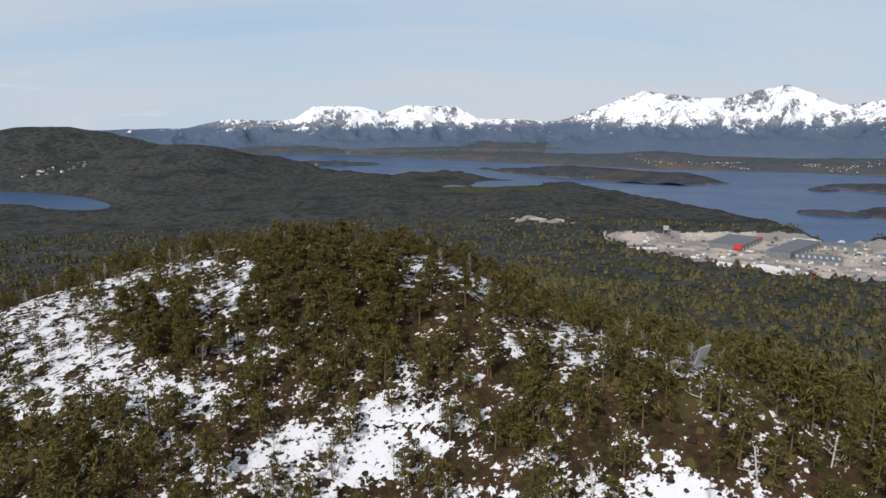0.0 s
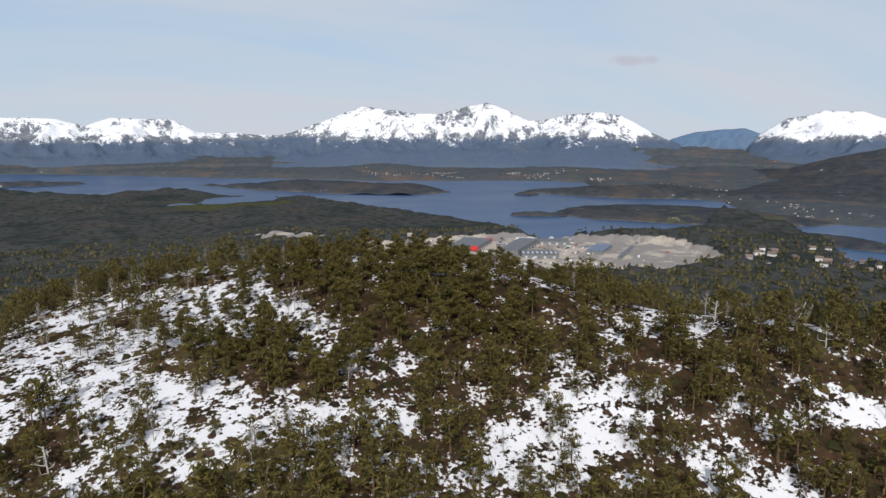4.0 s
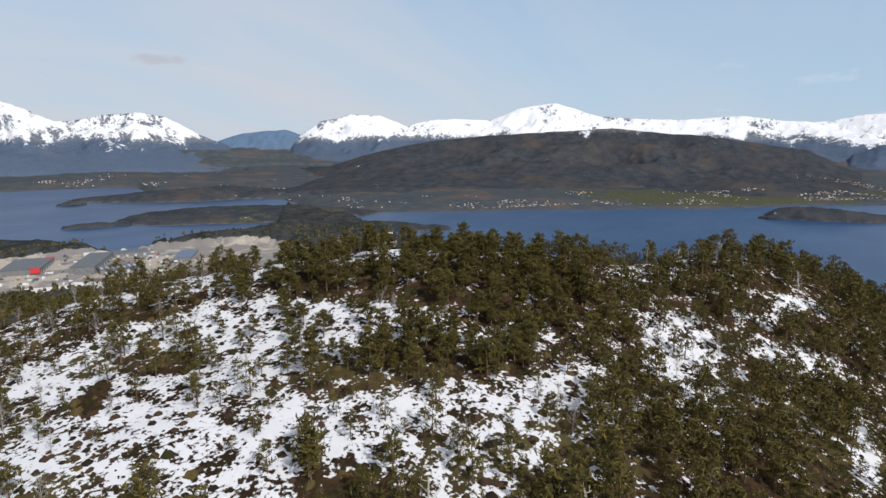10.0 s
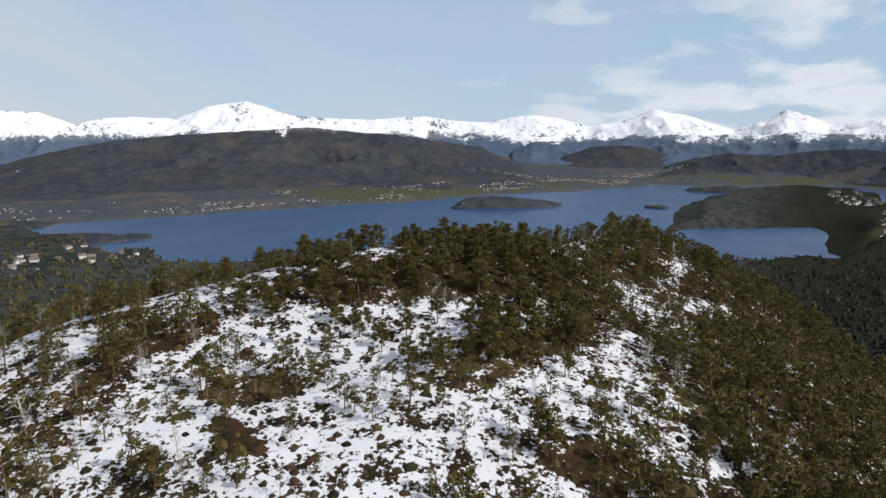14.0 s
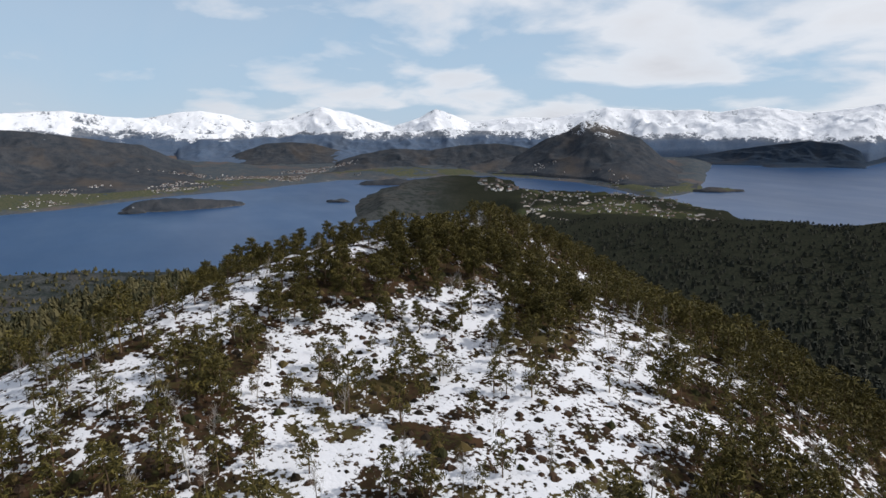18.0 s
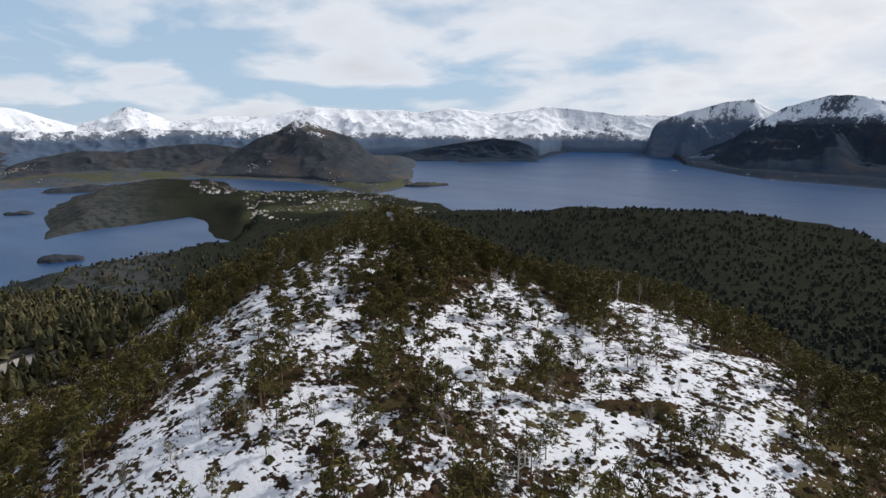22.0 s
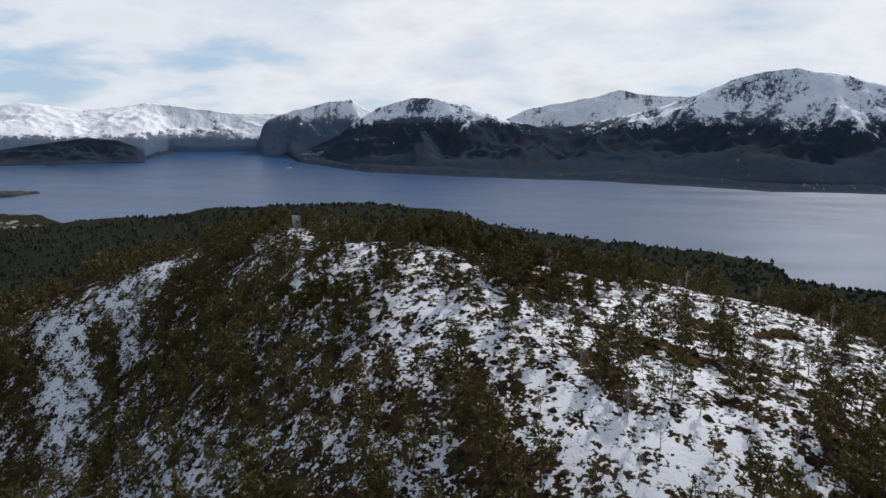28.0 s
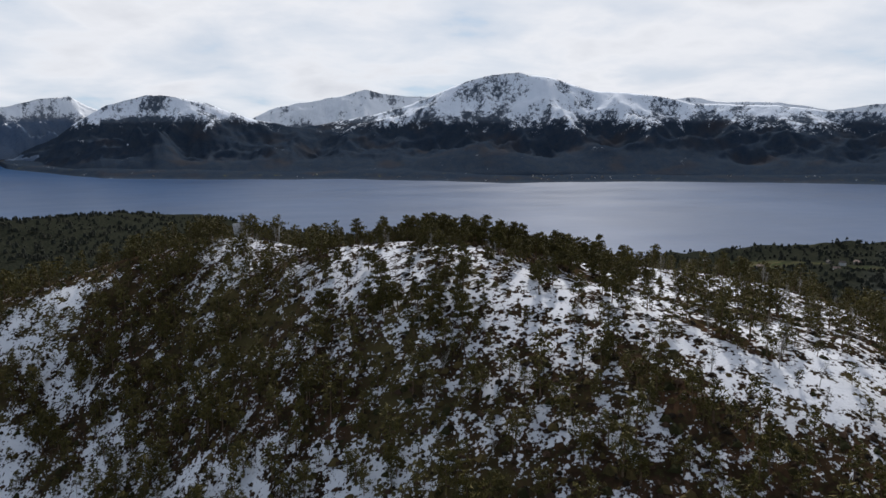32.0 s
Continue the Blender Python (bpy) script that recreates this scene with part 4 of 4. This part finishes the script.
def undergrowth():
    n = 30000
    x, y = rng.uniform(-120, 90, n), rng.uniform(20, 200, n)
    keep = (polar(x, y)[1] < 105) & (rng.uniform(0, 1, n) < 0.12 + 0.5 * smooth(0.66, 0.44, snow_on_hill(x, y)))
    x, y = x[keep], y[keep]
    at = np.stack([x, y, home(x, y)], 1)
    size = 0.20 + 0.55 * rng.uniform(0, 1, len(x)) ** 2.2
    chunks = []
    for k in range(6):
        v, f = hummock(k)
        idx = np.arange(k, len(x), 6)
        chunks.append(spread(v, f, at[idx], size[idx], rng.uniform(0, 6.28, len(idx))))
    joined("heather", chunks, HEATHER, "brown heather tufts poking through the snow", "heather")
    n = 9000
    x, y = rng.uniform(-120, 95, n), rng.uniform(15, 205, n)
    keep = (polar(x, y)[1] < 108) & (rng.uniform(0, 1, n) < 0.10 + 0.9 * smooth(0.56, 0.40, snow_on_hill(x, y)))
    at = np.stack([x, y, home(x, y) - 0.05], 1)[keep]
    size = 0.35 + 0.75 * rng.uniform(0, 1, len(at)) ** 2
    chunks = []
    for k in range(6):
        v, f = hummock(20 + k)
        idx = np.arange(k, len(at), 6)
        chunks.append(spread(v * np.array([1, 1, 1.3]), f, at[idx], size[idx], rng.uniform(0, 6.28, len(idx))))
    joined("juniper_bushes", chunks, JUNIPER, "low olive-green juniper and heath bushes", "bushes")


undergrowth()


def birch(seed):
    """A leafless birch: a leaning stem, forked limbs and fine twigs."""
    g = np.random.default_rng(seed)
    tv, tf, bv, bf = [], [], [], []

    def rod(vs, fs, p0, p1, r0, r1):
        b = len(vs)
        for p, r in ((p0, r0), (p1, r1)):
            for i in range(3):
                vs.append((p[0] + r * math.cos(i * 2.09), p[1] + r * math.sin(i * 2.09), p[2]))
        fs += [(b + i, b + (i + 1) % 3, b + 3 + (i + 1) % 3, b + 3 + i) for i in range(3)]
    lean = g.normal(0, 0.12, 2)
    at = lambda f: np.array([lean[0] * 4 * f * f, lean[1] * 4 * f * f, 4 * f])
    for i in range(4):
        rod(tv, tf, at(i / 4), at((i + 1) / 4), 0.07 * (1 - i / 5), 0.07 * (1 - (i + 1) / 5))
    for i in range(16):
        f = 0.3 + 0.65 * i / 15
        q = i * 2.4 + g.uniform(-0.4, 0.4)
        ln = 1.3 * (1.15 - f) * g.uniform(0.7, 1.2)
        p0 = at(f)
        p1 = p0 + ln * np.array([math.cos(q) * 0.8, math.sin(q) * 0.8, 0.75])
        rod(bv, bf, p0, p1, 0.025, 0.012)
        for j in range(6):
            m = p0 + (p1 - p0) * g.uniform(0.3, 1.0)
            rod(bv, bf, m, m + g.normal(0, 0.28, 3) + np.array([0, 0, 0.28]), 0.012, 0.006)
    return mesh_of("trunk", tv, tf, TWIG), mesh_of("branchwork", bv, bf, TWIG)


def birches():
    kinds = [birch(k) for k in range(5)]
    n = 0
    while n < 130:
        x, y = rng.uniform(-90, 60), rng.uniform(45, 170)
        s = snow_on_hill(np.array([x]), np.array([y]))[0]
        if not 0.36 < s < 0.66 or math.hypot(x - CX, y - CY) > 90:
            continue
        root = new("birch_tree")
        root.matrix_basis = Matrix.Translation((x, y, home(np.array([x]), np.array([y]))[0] - 0.1)) @ Matrix.Rotation(rng.uniform(0, 6.28), 4, "Z") @ Matrix.Scale(rng.uniform(0.5, 1.0), 4)
        tagged(root, "leafless grey birch standing in the snow", "tree", "bare birches on the hilltop")
        for me, nm in zip(kinds[n % 5], ("trunk", "branchwork")):
            new(nm, me).parent = root
        n += 1


birches()


# ---- things with parts ----
def part(name, bm, mat, parent, label=""):
    me = bpy.data.meshes.new(name)
    bm.to_mesh(me)
    bm.free()
    me.materials.append(mat)
    ob = new(name, me)
    ob.parent = parent
    if label:
        ob["label"] = label
    return ob


def box(bm, x0, y0, z0, x1, y1, z1, bevel=0.0):
    made = bmesh.ops.create_cube(bm, size=1)["verts"]
    for v in made:
        v.co = Vector((x0 + (v.co.x + 0.5) * (x1 - x0), y0 + (v.co.y + 0.5) * (y1 - y0), z0 + (v.co.z + 0.5) * (z1 - z0)))
    if bevel:
        bmesh.ops.bevel(bm, geom=list({e for v in made for e in v.link_edges}), offset=bevel, segments=1, affect="EDGES")
    return bm


def rod(bm, a, b, r, k=6):
    a, b = Vector(a), Vector(b)
    m = Matrix.Translation((a + b) / 2) @ (b - a).to_track_quat("Z", "Y").to_matrix().to_4x4()
    bmesh.ops.create_cone(bm, cap_ends=True, segments=k, radius1=r, radius2=r, depth=(b - a).length, matrix=m)
    return bm


STEEL = two_tone("galvanised_steel", (0.20, 0.21, 0.22), (0.30, 0.31, 0.32), 2.0, 0.5, 0.5, 0.1, 0.01)
PANEL = two_tone("reflector_panel", (0.34, 0.35, 0.37), (0.44, 0.45, 0.47), 0.8, 0.4, 0.5, 0.1, 0.01)
CONCRETE = two_tone("concrete", (0.32, 0.31, 0.29), (0.45, 0.44, 0.42), 1.5, 0.95, 0.2, 0.3, 0.02)
GREY_ROOF = two_tone("grey_roof_sheet", (0.10, 0.11, 0.125), (0.16, 0.17, 0.185), 0.2, 0.7, 0.3, 0.1)
WHITE_WALL = two_tone("white_wall", (0.62, 0.62, 0.60), (0.75, 0.75, 0.73), 0.3, 0.8, 0.3, 0.1)
GREY_WALL = two_tone("grey_wall", (0.14, 0.145, 0.15), (0.22, 0.225, 0.23), 0.3, 0.8, 0.3, 0.1)
RED_WALL = two_tone("red_wall", (0.50, 0.03, 0.03), (0.62, 0.05, 0.05), 0.3, 0.7, 0.3, 0.1)
BLUE_ROOF = two_tone("blue_grey_roof", (0.11, 0.15, 0.22), (0.16, 0.20, 0.28), 0.2, 0.7, 0.3, 0.1)
GLASS_GREY = two_tone("roof_light", (0.40, 0.44, 0.47), (0.55, 0.58, 0.60), 0.5, 0.3, 0.5, 0.0)


def reflector():
    """A radio reflector: an inclined panel on a lattice of steel legs."""
    x, y = 26.6, 66.5
    root = new("radio_reflector")
    root.location = (x, y, home(np.array([x]), np.array([y]))[0])
    root.rotation_euler = (0, 0, radians(-56))
    root.scale = (0.95, 0.95, 0.98)
    tagged(root, "grey inclined radio reflector panel on a steel lattice", "reflector")
    bm = bmesh.new()
    box(bm, -0.06, -0.95, 0, 0.06, 0.95, 2.5, 0.02)
    p = part("panel", bm, PANEL, root, "flat grey metal panel")
    p.matrix_basis = Matrix.Translation((0.55, 0, 0.85)) @ Matrix.Rotation(radians(16), 4, "Y")
    for k, yy in enumerate((-0.8, 0.0, 0.8)):
        for a, b in (((-1.5, yy, 0), (0.95, yy, 3.0)), ((0.5, yy, -0.2), (0.55, yy, 1.0)), ((-1.5, yy, 0), (0.5, yy, 0.9)), ((-0.6, yy, 0.9), (0.75, yy, 1.6)), ((-0.1, yy, 1.6), (0.5, yy, 0.9))):
            part("strut", rod(bmesh.new(), a, b, 0.05), STEEL, root)
        part("footing", box(bmesh.new(), -1.8, yy - 0.3, -0.5, -1.2, yy + 0.3, 0.15, 0.04), CONCRETE, root, "pale concrete footing")
    for a, b in (((-0.1, -0.8, 1.6), (-0.1, 0.8, 1.6)), ((0.6, -0.8, 2.6), (0.6, 0.8, 2.6)), ((-0.9, -0.8, 0.7), (-0.1, 0.0, 1.6)), ((-0.9, 0.8, 0.7), (-0.1, 0.0, 1.6))):
        part("strut", rod(bmesh.new(), a, b, 0.05), STEEL, root)


reflector()


def warehouse(x, y, length, width, h, heading, walls, roofing, label, lights=0, bays=4, red=False):
    root = new("warehouse")
    root.location = (x, y, home(np.array([x]), np.array([y]))[0] - 0.3)
    root.rotation_euler = (0, 0, radians(90 - heading))
    tagged(root, label, "building", "industrial buildings by the shore")
    l, w = length / 2, width / 2
    part("shell", box(bmesh.new(), -l, -w, 0, l, w, h, 0.2), walls, root)
    part("roof", box(bmesh.new(), -l - 0.6, -w - 0.6, h + 0.02, l + 0.6, w + 0.6, h + 0.9, 0.2), roofing, root, "flat sheet roof")
    for i in range(bays):
        xx = -l + length * (i + 0.5) / bays
        part("door", box(bmesh.new(), xx - 2.2, -w - 0.15, 0.3, xx + 2.2, -w + 0.1, 4.8), GLASS_GREY, root, "pale roller door")
    for i in range(lights):
        xx = -l + length * (i + 0.5) / lights
        part("roof_light", box(bmesh.new(), xx - 1.6, -w * 0.7, h + 0.9, xx + 1.6, w * 0.2, h + 1.5, 0.1), GLASS_GREY, root)
    if red:
        for sx in (-1, 1):
            part("red_facade", box(bmesh.new(), sx * l - 3, -w - 0.5, 3, sx * l + 3, -w * 0.55, h + 1.6), RED_WALL, root, "bright red facade block")


warehouse(555, 1278, 112, 62, 10, 42, GREY_WALL, GREY_ROOF, "large grey-roofed warehouse with bright red ends", 0, 6, True)
warehouse(632, 1206, 150, 40, 12, 46, GREY_WALL, GREY_ROOF, "long dark grey warehouse on the levelled ground", 0, 7)
warehouse(630, 1122, 72, 44, 8, 116, GREY_WALL, GREY_ROOF, "dark warehouse with rows of roof lights", 8, 4)
warehouse(736, 1240, 64, 32, 8, 120, GREY_WALL, GREY_ROOF, "dark flat-roofed building near the quay", 0, 4)
warehouse(772, 1120, 84, 32, 8, 50, GREY_WALL, BLUE_ROOF, "blue-roofed industrial hall on gravel", 0, 5)
warehouse(804, 1075, 136, 7, 5, 49, GREY_WALL, GREY_ROOF, "long low dark shed beside the gravel field", 0, 8)
warehouse(361, 1244, 60, 16, 5, 90, WHITE_WALL, GREY_ROOF, "long low grey-roofed building beside the road", 0, 5)
warehouse(467, 1075, 68, 18, 6, 132, WHITE_WALL, WHITE_WALL, "long white building by the forest edge", 0, 6)
warehouse(515, 1045, 52, 26, 7, 150, WHITE_WALL, WHITE_WALL, "white flat-roofed building by the forest edge", 0, 3)
warehouse(700, 1300, 40, 18, 5, 120, WHITE_WALL, WHITE_WALL, "small white building near the quay", 0, 3)


def crusher():
    x, y = 446, 1361
    root = new("gravel_plant")
    root.location = (x, y, home(np.array([x]), np.array([y]))[0])
    tagged(root, "pale gravel plant with a sloping conveyor", "gravel plant")
    part("hopper", box(bmesh.new(), -5, -4, 8, 5, 4, 17, 0.6), CONCRETE, root)
    for sx in (-4, 4):
        for sy in (-3, 3):
            part("leg", rod(bmesh.new(), (sx, sy, -1), (sx, sy, 8.2), 0.5), STEEL, root)
    part("conveyor", rod(bmesh.new(), (-3, 0, 15), (22, -18, 1), 1.2), STEEL, root)


crusher()


def clutter():
    """Cars, containers and stacks strewn over the industrial ground."""
    n = 420
    az, r = rng.uniform(18, 45, n), rng.uniform(1050, 1420, n)
    keep = (in_site(az, r) > 0.95) & ((az < 38) | (rng.uniform(0, 1, n) < 0.2))
    az, r = az[keep], r[keep]
    x, y = CX + r * np.sin(np.radians(az)), CY + r * np.cos(np.radians(az))
    bm = bmesh.new()
    box(bm, -0.5, -0.22, 0, 0.5, 0.22, 0.42, 0.05)
    v = np.array([tuple(q.co) for q in bm.verts])
    bmesh.ops.triangulate(bm, faces=bm.faces[:])
    f = np.array([[q.index for q in p.verts] for p in bm.faces])
    bm.free()
    at = np.stack([x, y, home(x, y)], 1)
    size, turn_ = rng.uniform(3.5, 9, len(x)), np.radians(rng.choice([45, 135, 50, 130], len(x)))
    m, t, b = material("painted_metal", 0.5, 0.4)
    g = t.nodes.new("ShaderNodeNewGeometry")
    c = ramp(t.nodes, [(0.0, (0.7, 0.7, 0.7)), (0.35, (0.30, 0.31, 0.32)), (0.55, (0.08, 0.09, 0.10)), (0.80, (0.30, 0.09, 0.06)), (0.87, (0.12, 0.16, 0.24)), (0.95, (0.45, 0.40, 0.30))])
    c.color_ramp.interpolation = "CONSTANT"
    t.links.new(g.outputs["Random Per Island"], c.inputs[0])
    t.links.new(c.outputs[0], b.inputs["Base Color"])
    joined("parked_vehicles", [spread(v, f, at, size, turn_)], m, "parked cars, containers and stacks on gravel", "vehicles")


clutter()


# ---- settlements ----
def house_shell():
    """Walls and roof of a small gabled house."""
    bm = bmesh.new()
    box(bm, -5, -3.6, -2, 5, 3.6, 4.6)
    w = np.array([tuple(q.co) for q in bm.verts])
    bmesh.ops.triangulate(bm, faces=bm.faces[:])
    wf = np.array([[q.index for q in p.verts] for p in bm.faces])
    bm.free()
    rv = np.array([(-5.6, -4.3, 4.3), (5.6, -4.3, 4.3), (5.6, 4.3, 4.3), (-5.6, 4.3, 4.3), (-5.6, 0, 7.4), (5.6, 0, 7.4)])
    rf = np.array([(0, 1, 5), (0, 5, 4), (2, 3, 4), (2, 4, 5), (0, 4, 3), (1, 2, 5), (0, 3, 2), (0, 2, 1)])
    return w, wf, rv, rf


SHELL = house_shell()
PAINT = two_tone("house_paint", (0.20, 0.18, 0.16), (0.70, 0.69, 0.67), 0.002, 0.8, 0.3, 0.0, 0.05, 1.2)
TILES = two_tone("roof_tiles", (0.06, 0.055, 0.05), (0.20, 0.15, 0.13), 0.002, 0.9, 0.2, 0.0, 0.05, 1.0)


def settlement(name, label, az, r, near_home=False, size=1.0):
    """Many small houses: walls, with their roofs as one part."""
    x, y = CX + r * np.sin(np.radians(az)), CY + r * np.cos(np.radians(az))
    z = home(x, y) if near_home else land_height(az, r)
    keep = z > 1.5
    at = np.stack([x, y, z], 1)[keep]
    n = len(at)
    sz, tn = rng.uniform(0.75, 1.35, n) * size, rng.uniform(0, 6.28, n)
    w, wf, rv, rf = SHELL
    made = []
    for nm, v, f, mat in ((name, w, wf, PAINT), ("roofing", rv, rf, TILES)):
        vs, fs = spread(v, f, at, sz, tn)
        vs = np.stack(warp(vs[:, 0], vs[:, 1], vs[:, 2]), 1)
        made.append(new(nm, mesh_of(nm, vs, fs, mat)))
    made[1].parent = made[0]
    tagged(made[0], label, "houses", kind="stuff")


def along(a0, a1, lo, hi, n, size=140):
    """Places behind the far shore, in clusters."""
    az = rng.uniform(a0, a1, n * 6)
    r = table(az, FAR_SHORE, True) + lo + (hi - lo) * rng.uniform(0, 1, n * 6) ** 1.3
    keep = np.argsort(-fbm(CX + r * np.sin(np.radians(az)), CY + r * np.cos(np.radians(az)), size, 2, 88) + rng.normal(0, 0.12, n * 6))[:n]
    return az[keep], r[keep]


settlement("town_houses", "white and brown houses of the town by the fjord", *along(87, 108, 90, 800, 1100, 260), False, 0.56)
settlement("shore_houses", "scattered white houses along the wooded shore", *along(66, 88, 50, 330, 330), False, 0.46)
settlement("far_houses", "tiny white houses on the far shore", *along(16, 45, 60, 500, 260), False, 0.44)
settlement("farm_houses", "white farmhouses among fields and woods", *along(46, 66, 40, 400, 130), False, 0.40)
settlement("hill_foot_houses", "few white houses at the hill foot", *along(123, 138, 40, 350, 67), False, 0.5)
settlement("south_shore_houses", "few small farmhouses on the south shore", *along(170, 226, 40, 200, 54), False, 0.5)
settlement("village_houses", "white houses of the village among green fields", rng.uniform(122.5, 140, 420), rng.uniform(1690, 2400, 420), True, 0.56)
settlement("works_buildings", "pale works buildings on the low isthmus", rng.uniform(118.5, 122, 40), rng.uniform(2350, 2900, 40), True, 1.3)
settlement("lake_houses", "few white farmhouses above the lake", rng.uniform(-34, -29, 22), rng.uniform(3000, 3300, 22), True)
settlement("valley_houses", "few houses among fields below the hill", rng.uniform(213, 232, 14), rng.uniform(980, 1250, 14), True)
settlement("bay_houses", "few houses round the small bay", rng.uniform(50, 60, 26), rng.uniform(1130, 1330, 26), True)


def vessel(name, label, a, r, heading, length, wide):
    """A small ship: raked hull, two decks of cabin and a mast."""
    x, y = place(a, r)
    x, y, z = (float(v[0]) for v in warp(np.array([x]), np.array([y]), np.array([0.0])))
    root = new(name)
    root.location, root.rotation_euler = (x, y, z), (0, 0, radians(heading))
    tagged(root, label, "boat")
    bm = bmesh.new()
    rings = []
    for f, w, low in ((-0.5, 0.8, -0.3), (-0.3, 1.0, -0.6), (0.2, 1.0, -0.6), (0.4, 0.6, -0.5), (0.5, 0.05, -0.1)):
        h = 2.4 + 1.2 * max(f, 0)
        rings.append([bm.verts.new((f * length, q * w * wide / 2, k)) for q, k in ((-1, h), (-0.7, low), (0.7, low), (1, h))])
    for p, q in zip(rings[:-1], rings[1:]):
        for k in range(4):
            bm.faces.new((p[k], q[k], q[(k + 1) % 4], p[(k + 1) % 4]))
    bm.faces.new(rings[0])
    bm.faces.new(rings[-1][::-1])
    bmesh.ops.recalc_face_normals(bm, faces=bm.faces[:])
    part("hull", bm, WHITE_WALL, root)
    part("cabin", box(bmesh.new(), -0.34 * length, -0.38 * wide, 2.3, 0.22 * length, 0.38 * wide, 5.2, 0.4), WHITE_WALL, root)
    part("wheelhouse", box(bmesh.new(), 0.02 * length, -0.28 * wide, 5.2, 0.18 * length, 0.28 * wide, 7.4, 0.3), GLASS_GREY, root, "glazed wheelhouse")
    part("mast", rod(bmesh.new(), (0.05 * length, 0, 7.2), (0.05 * length, 0, 11.0), 0.15), STEEL, root)


vessel("ferry", "small white ferry under way on the fjord", 159.5, 4130, 20, 34, 9)
vessel("moored_ship", "white ship moored at the quay by the warehouses", 33.2, 1535, 40, 46, 10)

DEAD_WOOD = two_tone("dead_grey_wood", (0.42, 0.40, 0.37), (0.62, 0.60, 0.56), 3.0, 0.9, 0.1, 0.0)


def dead_trees():
    """Bleached, leafless pines with crooked limbs."""
    places = ((25.2, 60.5), (106, 177), (113, 169), (34, 53), (27, 51.5), (13.5, 54), (-55, 66), (-63, 78), (-41, 74), (-65, 143), (18, 72))
    for n, (x, y) in enumerate(places):
        g = np.random.default_rng(300 + n)
        root = new("dead_tree")
        root.location = (x, y, home(np.array([x]), np.array([y]))[0] - 0.1)
        root.rotation_euler = (g.uniform(-0.15, 0.15), g.uniform(-0.15, 0.15), g.uniform(0, 6.28))
        tagged(root, "bleached grey dead pine with bare crooked limbs", "tree", "dead pines on the hilltop")
        tall = g.uniform(2.6, 4.4)
        part("trunk", rod(bmesh.new(), (0, 0, 0), (0.1, 0.05, tall), 0.075), DEAD_WOOD, root)
        for k in range(9):
            h = tall * (0.3 + 0.68 * k / 8)
            q = k * 2.4 + g.uniform(-0.5, 0.5)
            ln = 1.5 * (1.2 - h / tall) * g.uniform(0.7, 1.3)
            mid = (math.cos(q) * ln * 0.6, math.sin(q) * ln * 0.6, h + ln * 0.1)
            end = (math.cos(q + 0.4) * ln, math.sin(q + 0.4) * ln, h + ln * g.uniform(0.2, 0.7))
            bm = rod(bmesh.new(), (0, 0, h), mid, 0.035, 5)
            rod(bm, mid, end, 0.025, 5)
            rod(bm, mid, (end[0] * 0.7 + 0.2, end[1] * 0.7 - 0.2, end[2] + 0.25), 0.018, 4)
            part("limb", bm, DEAD_WOOD, root)


dead_trees()
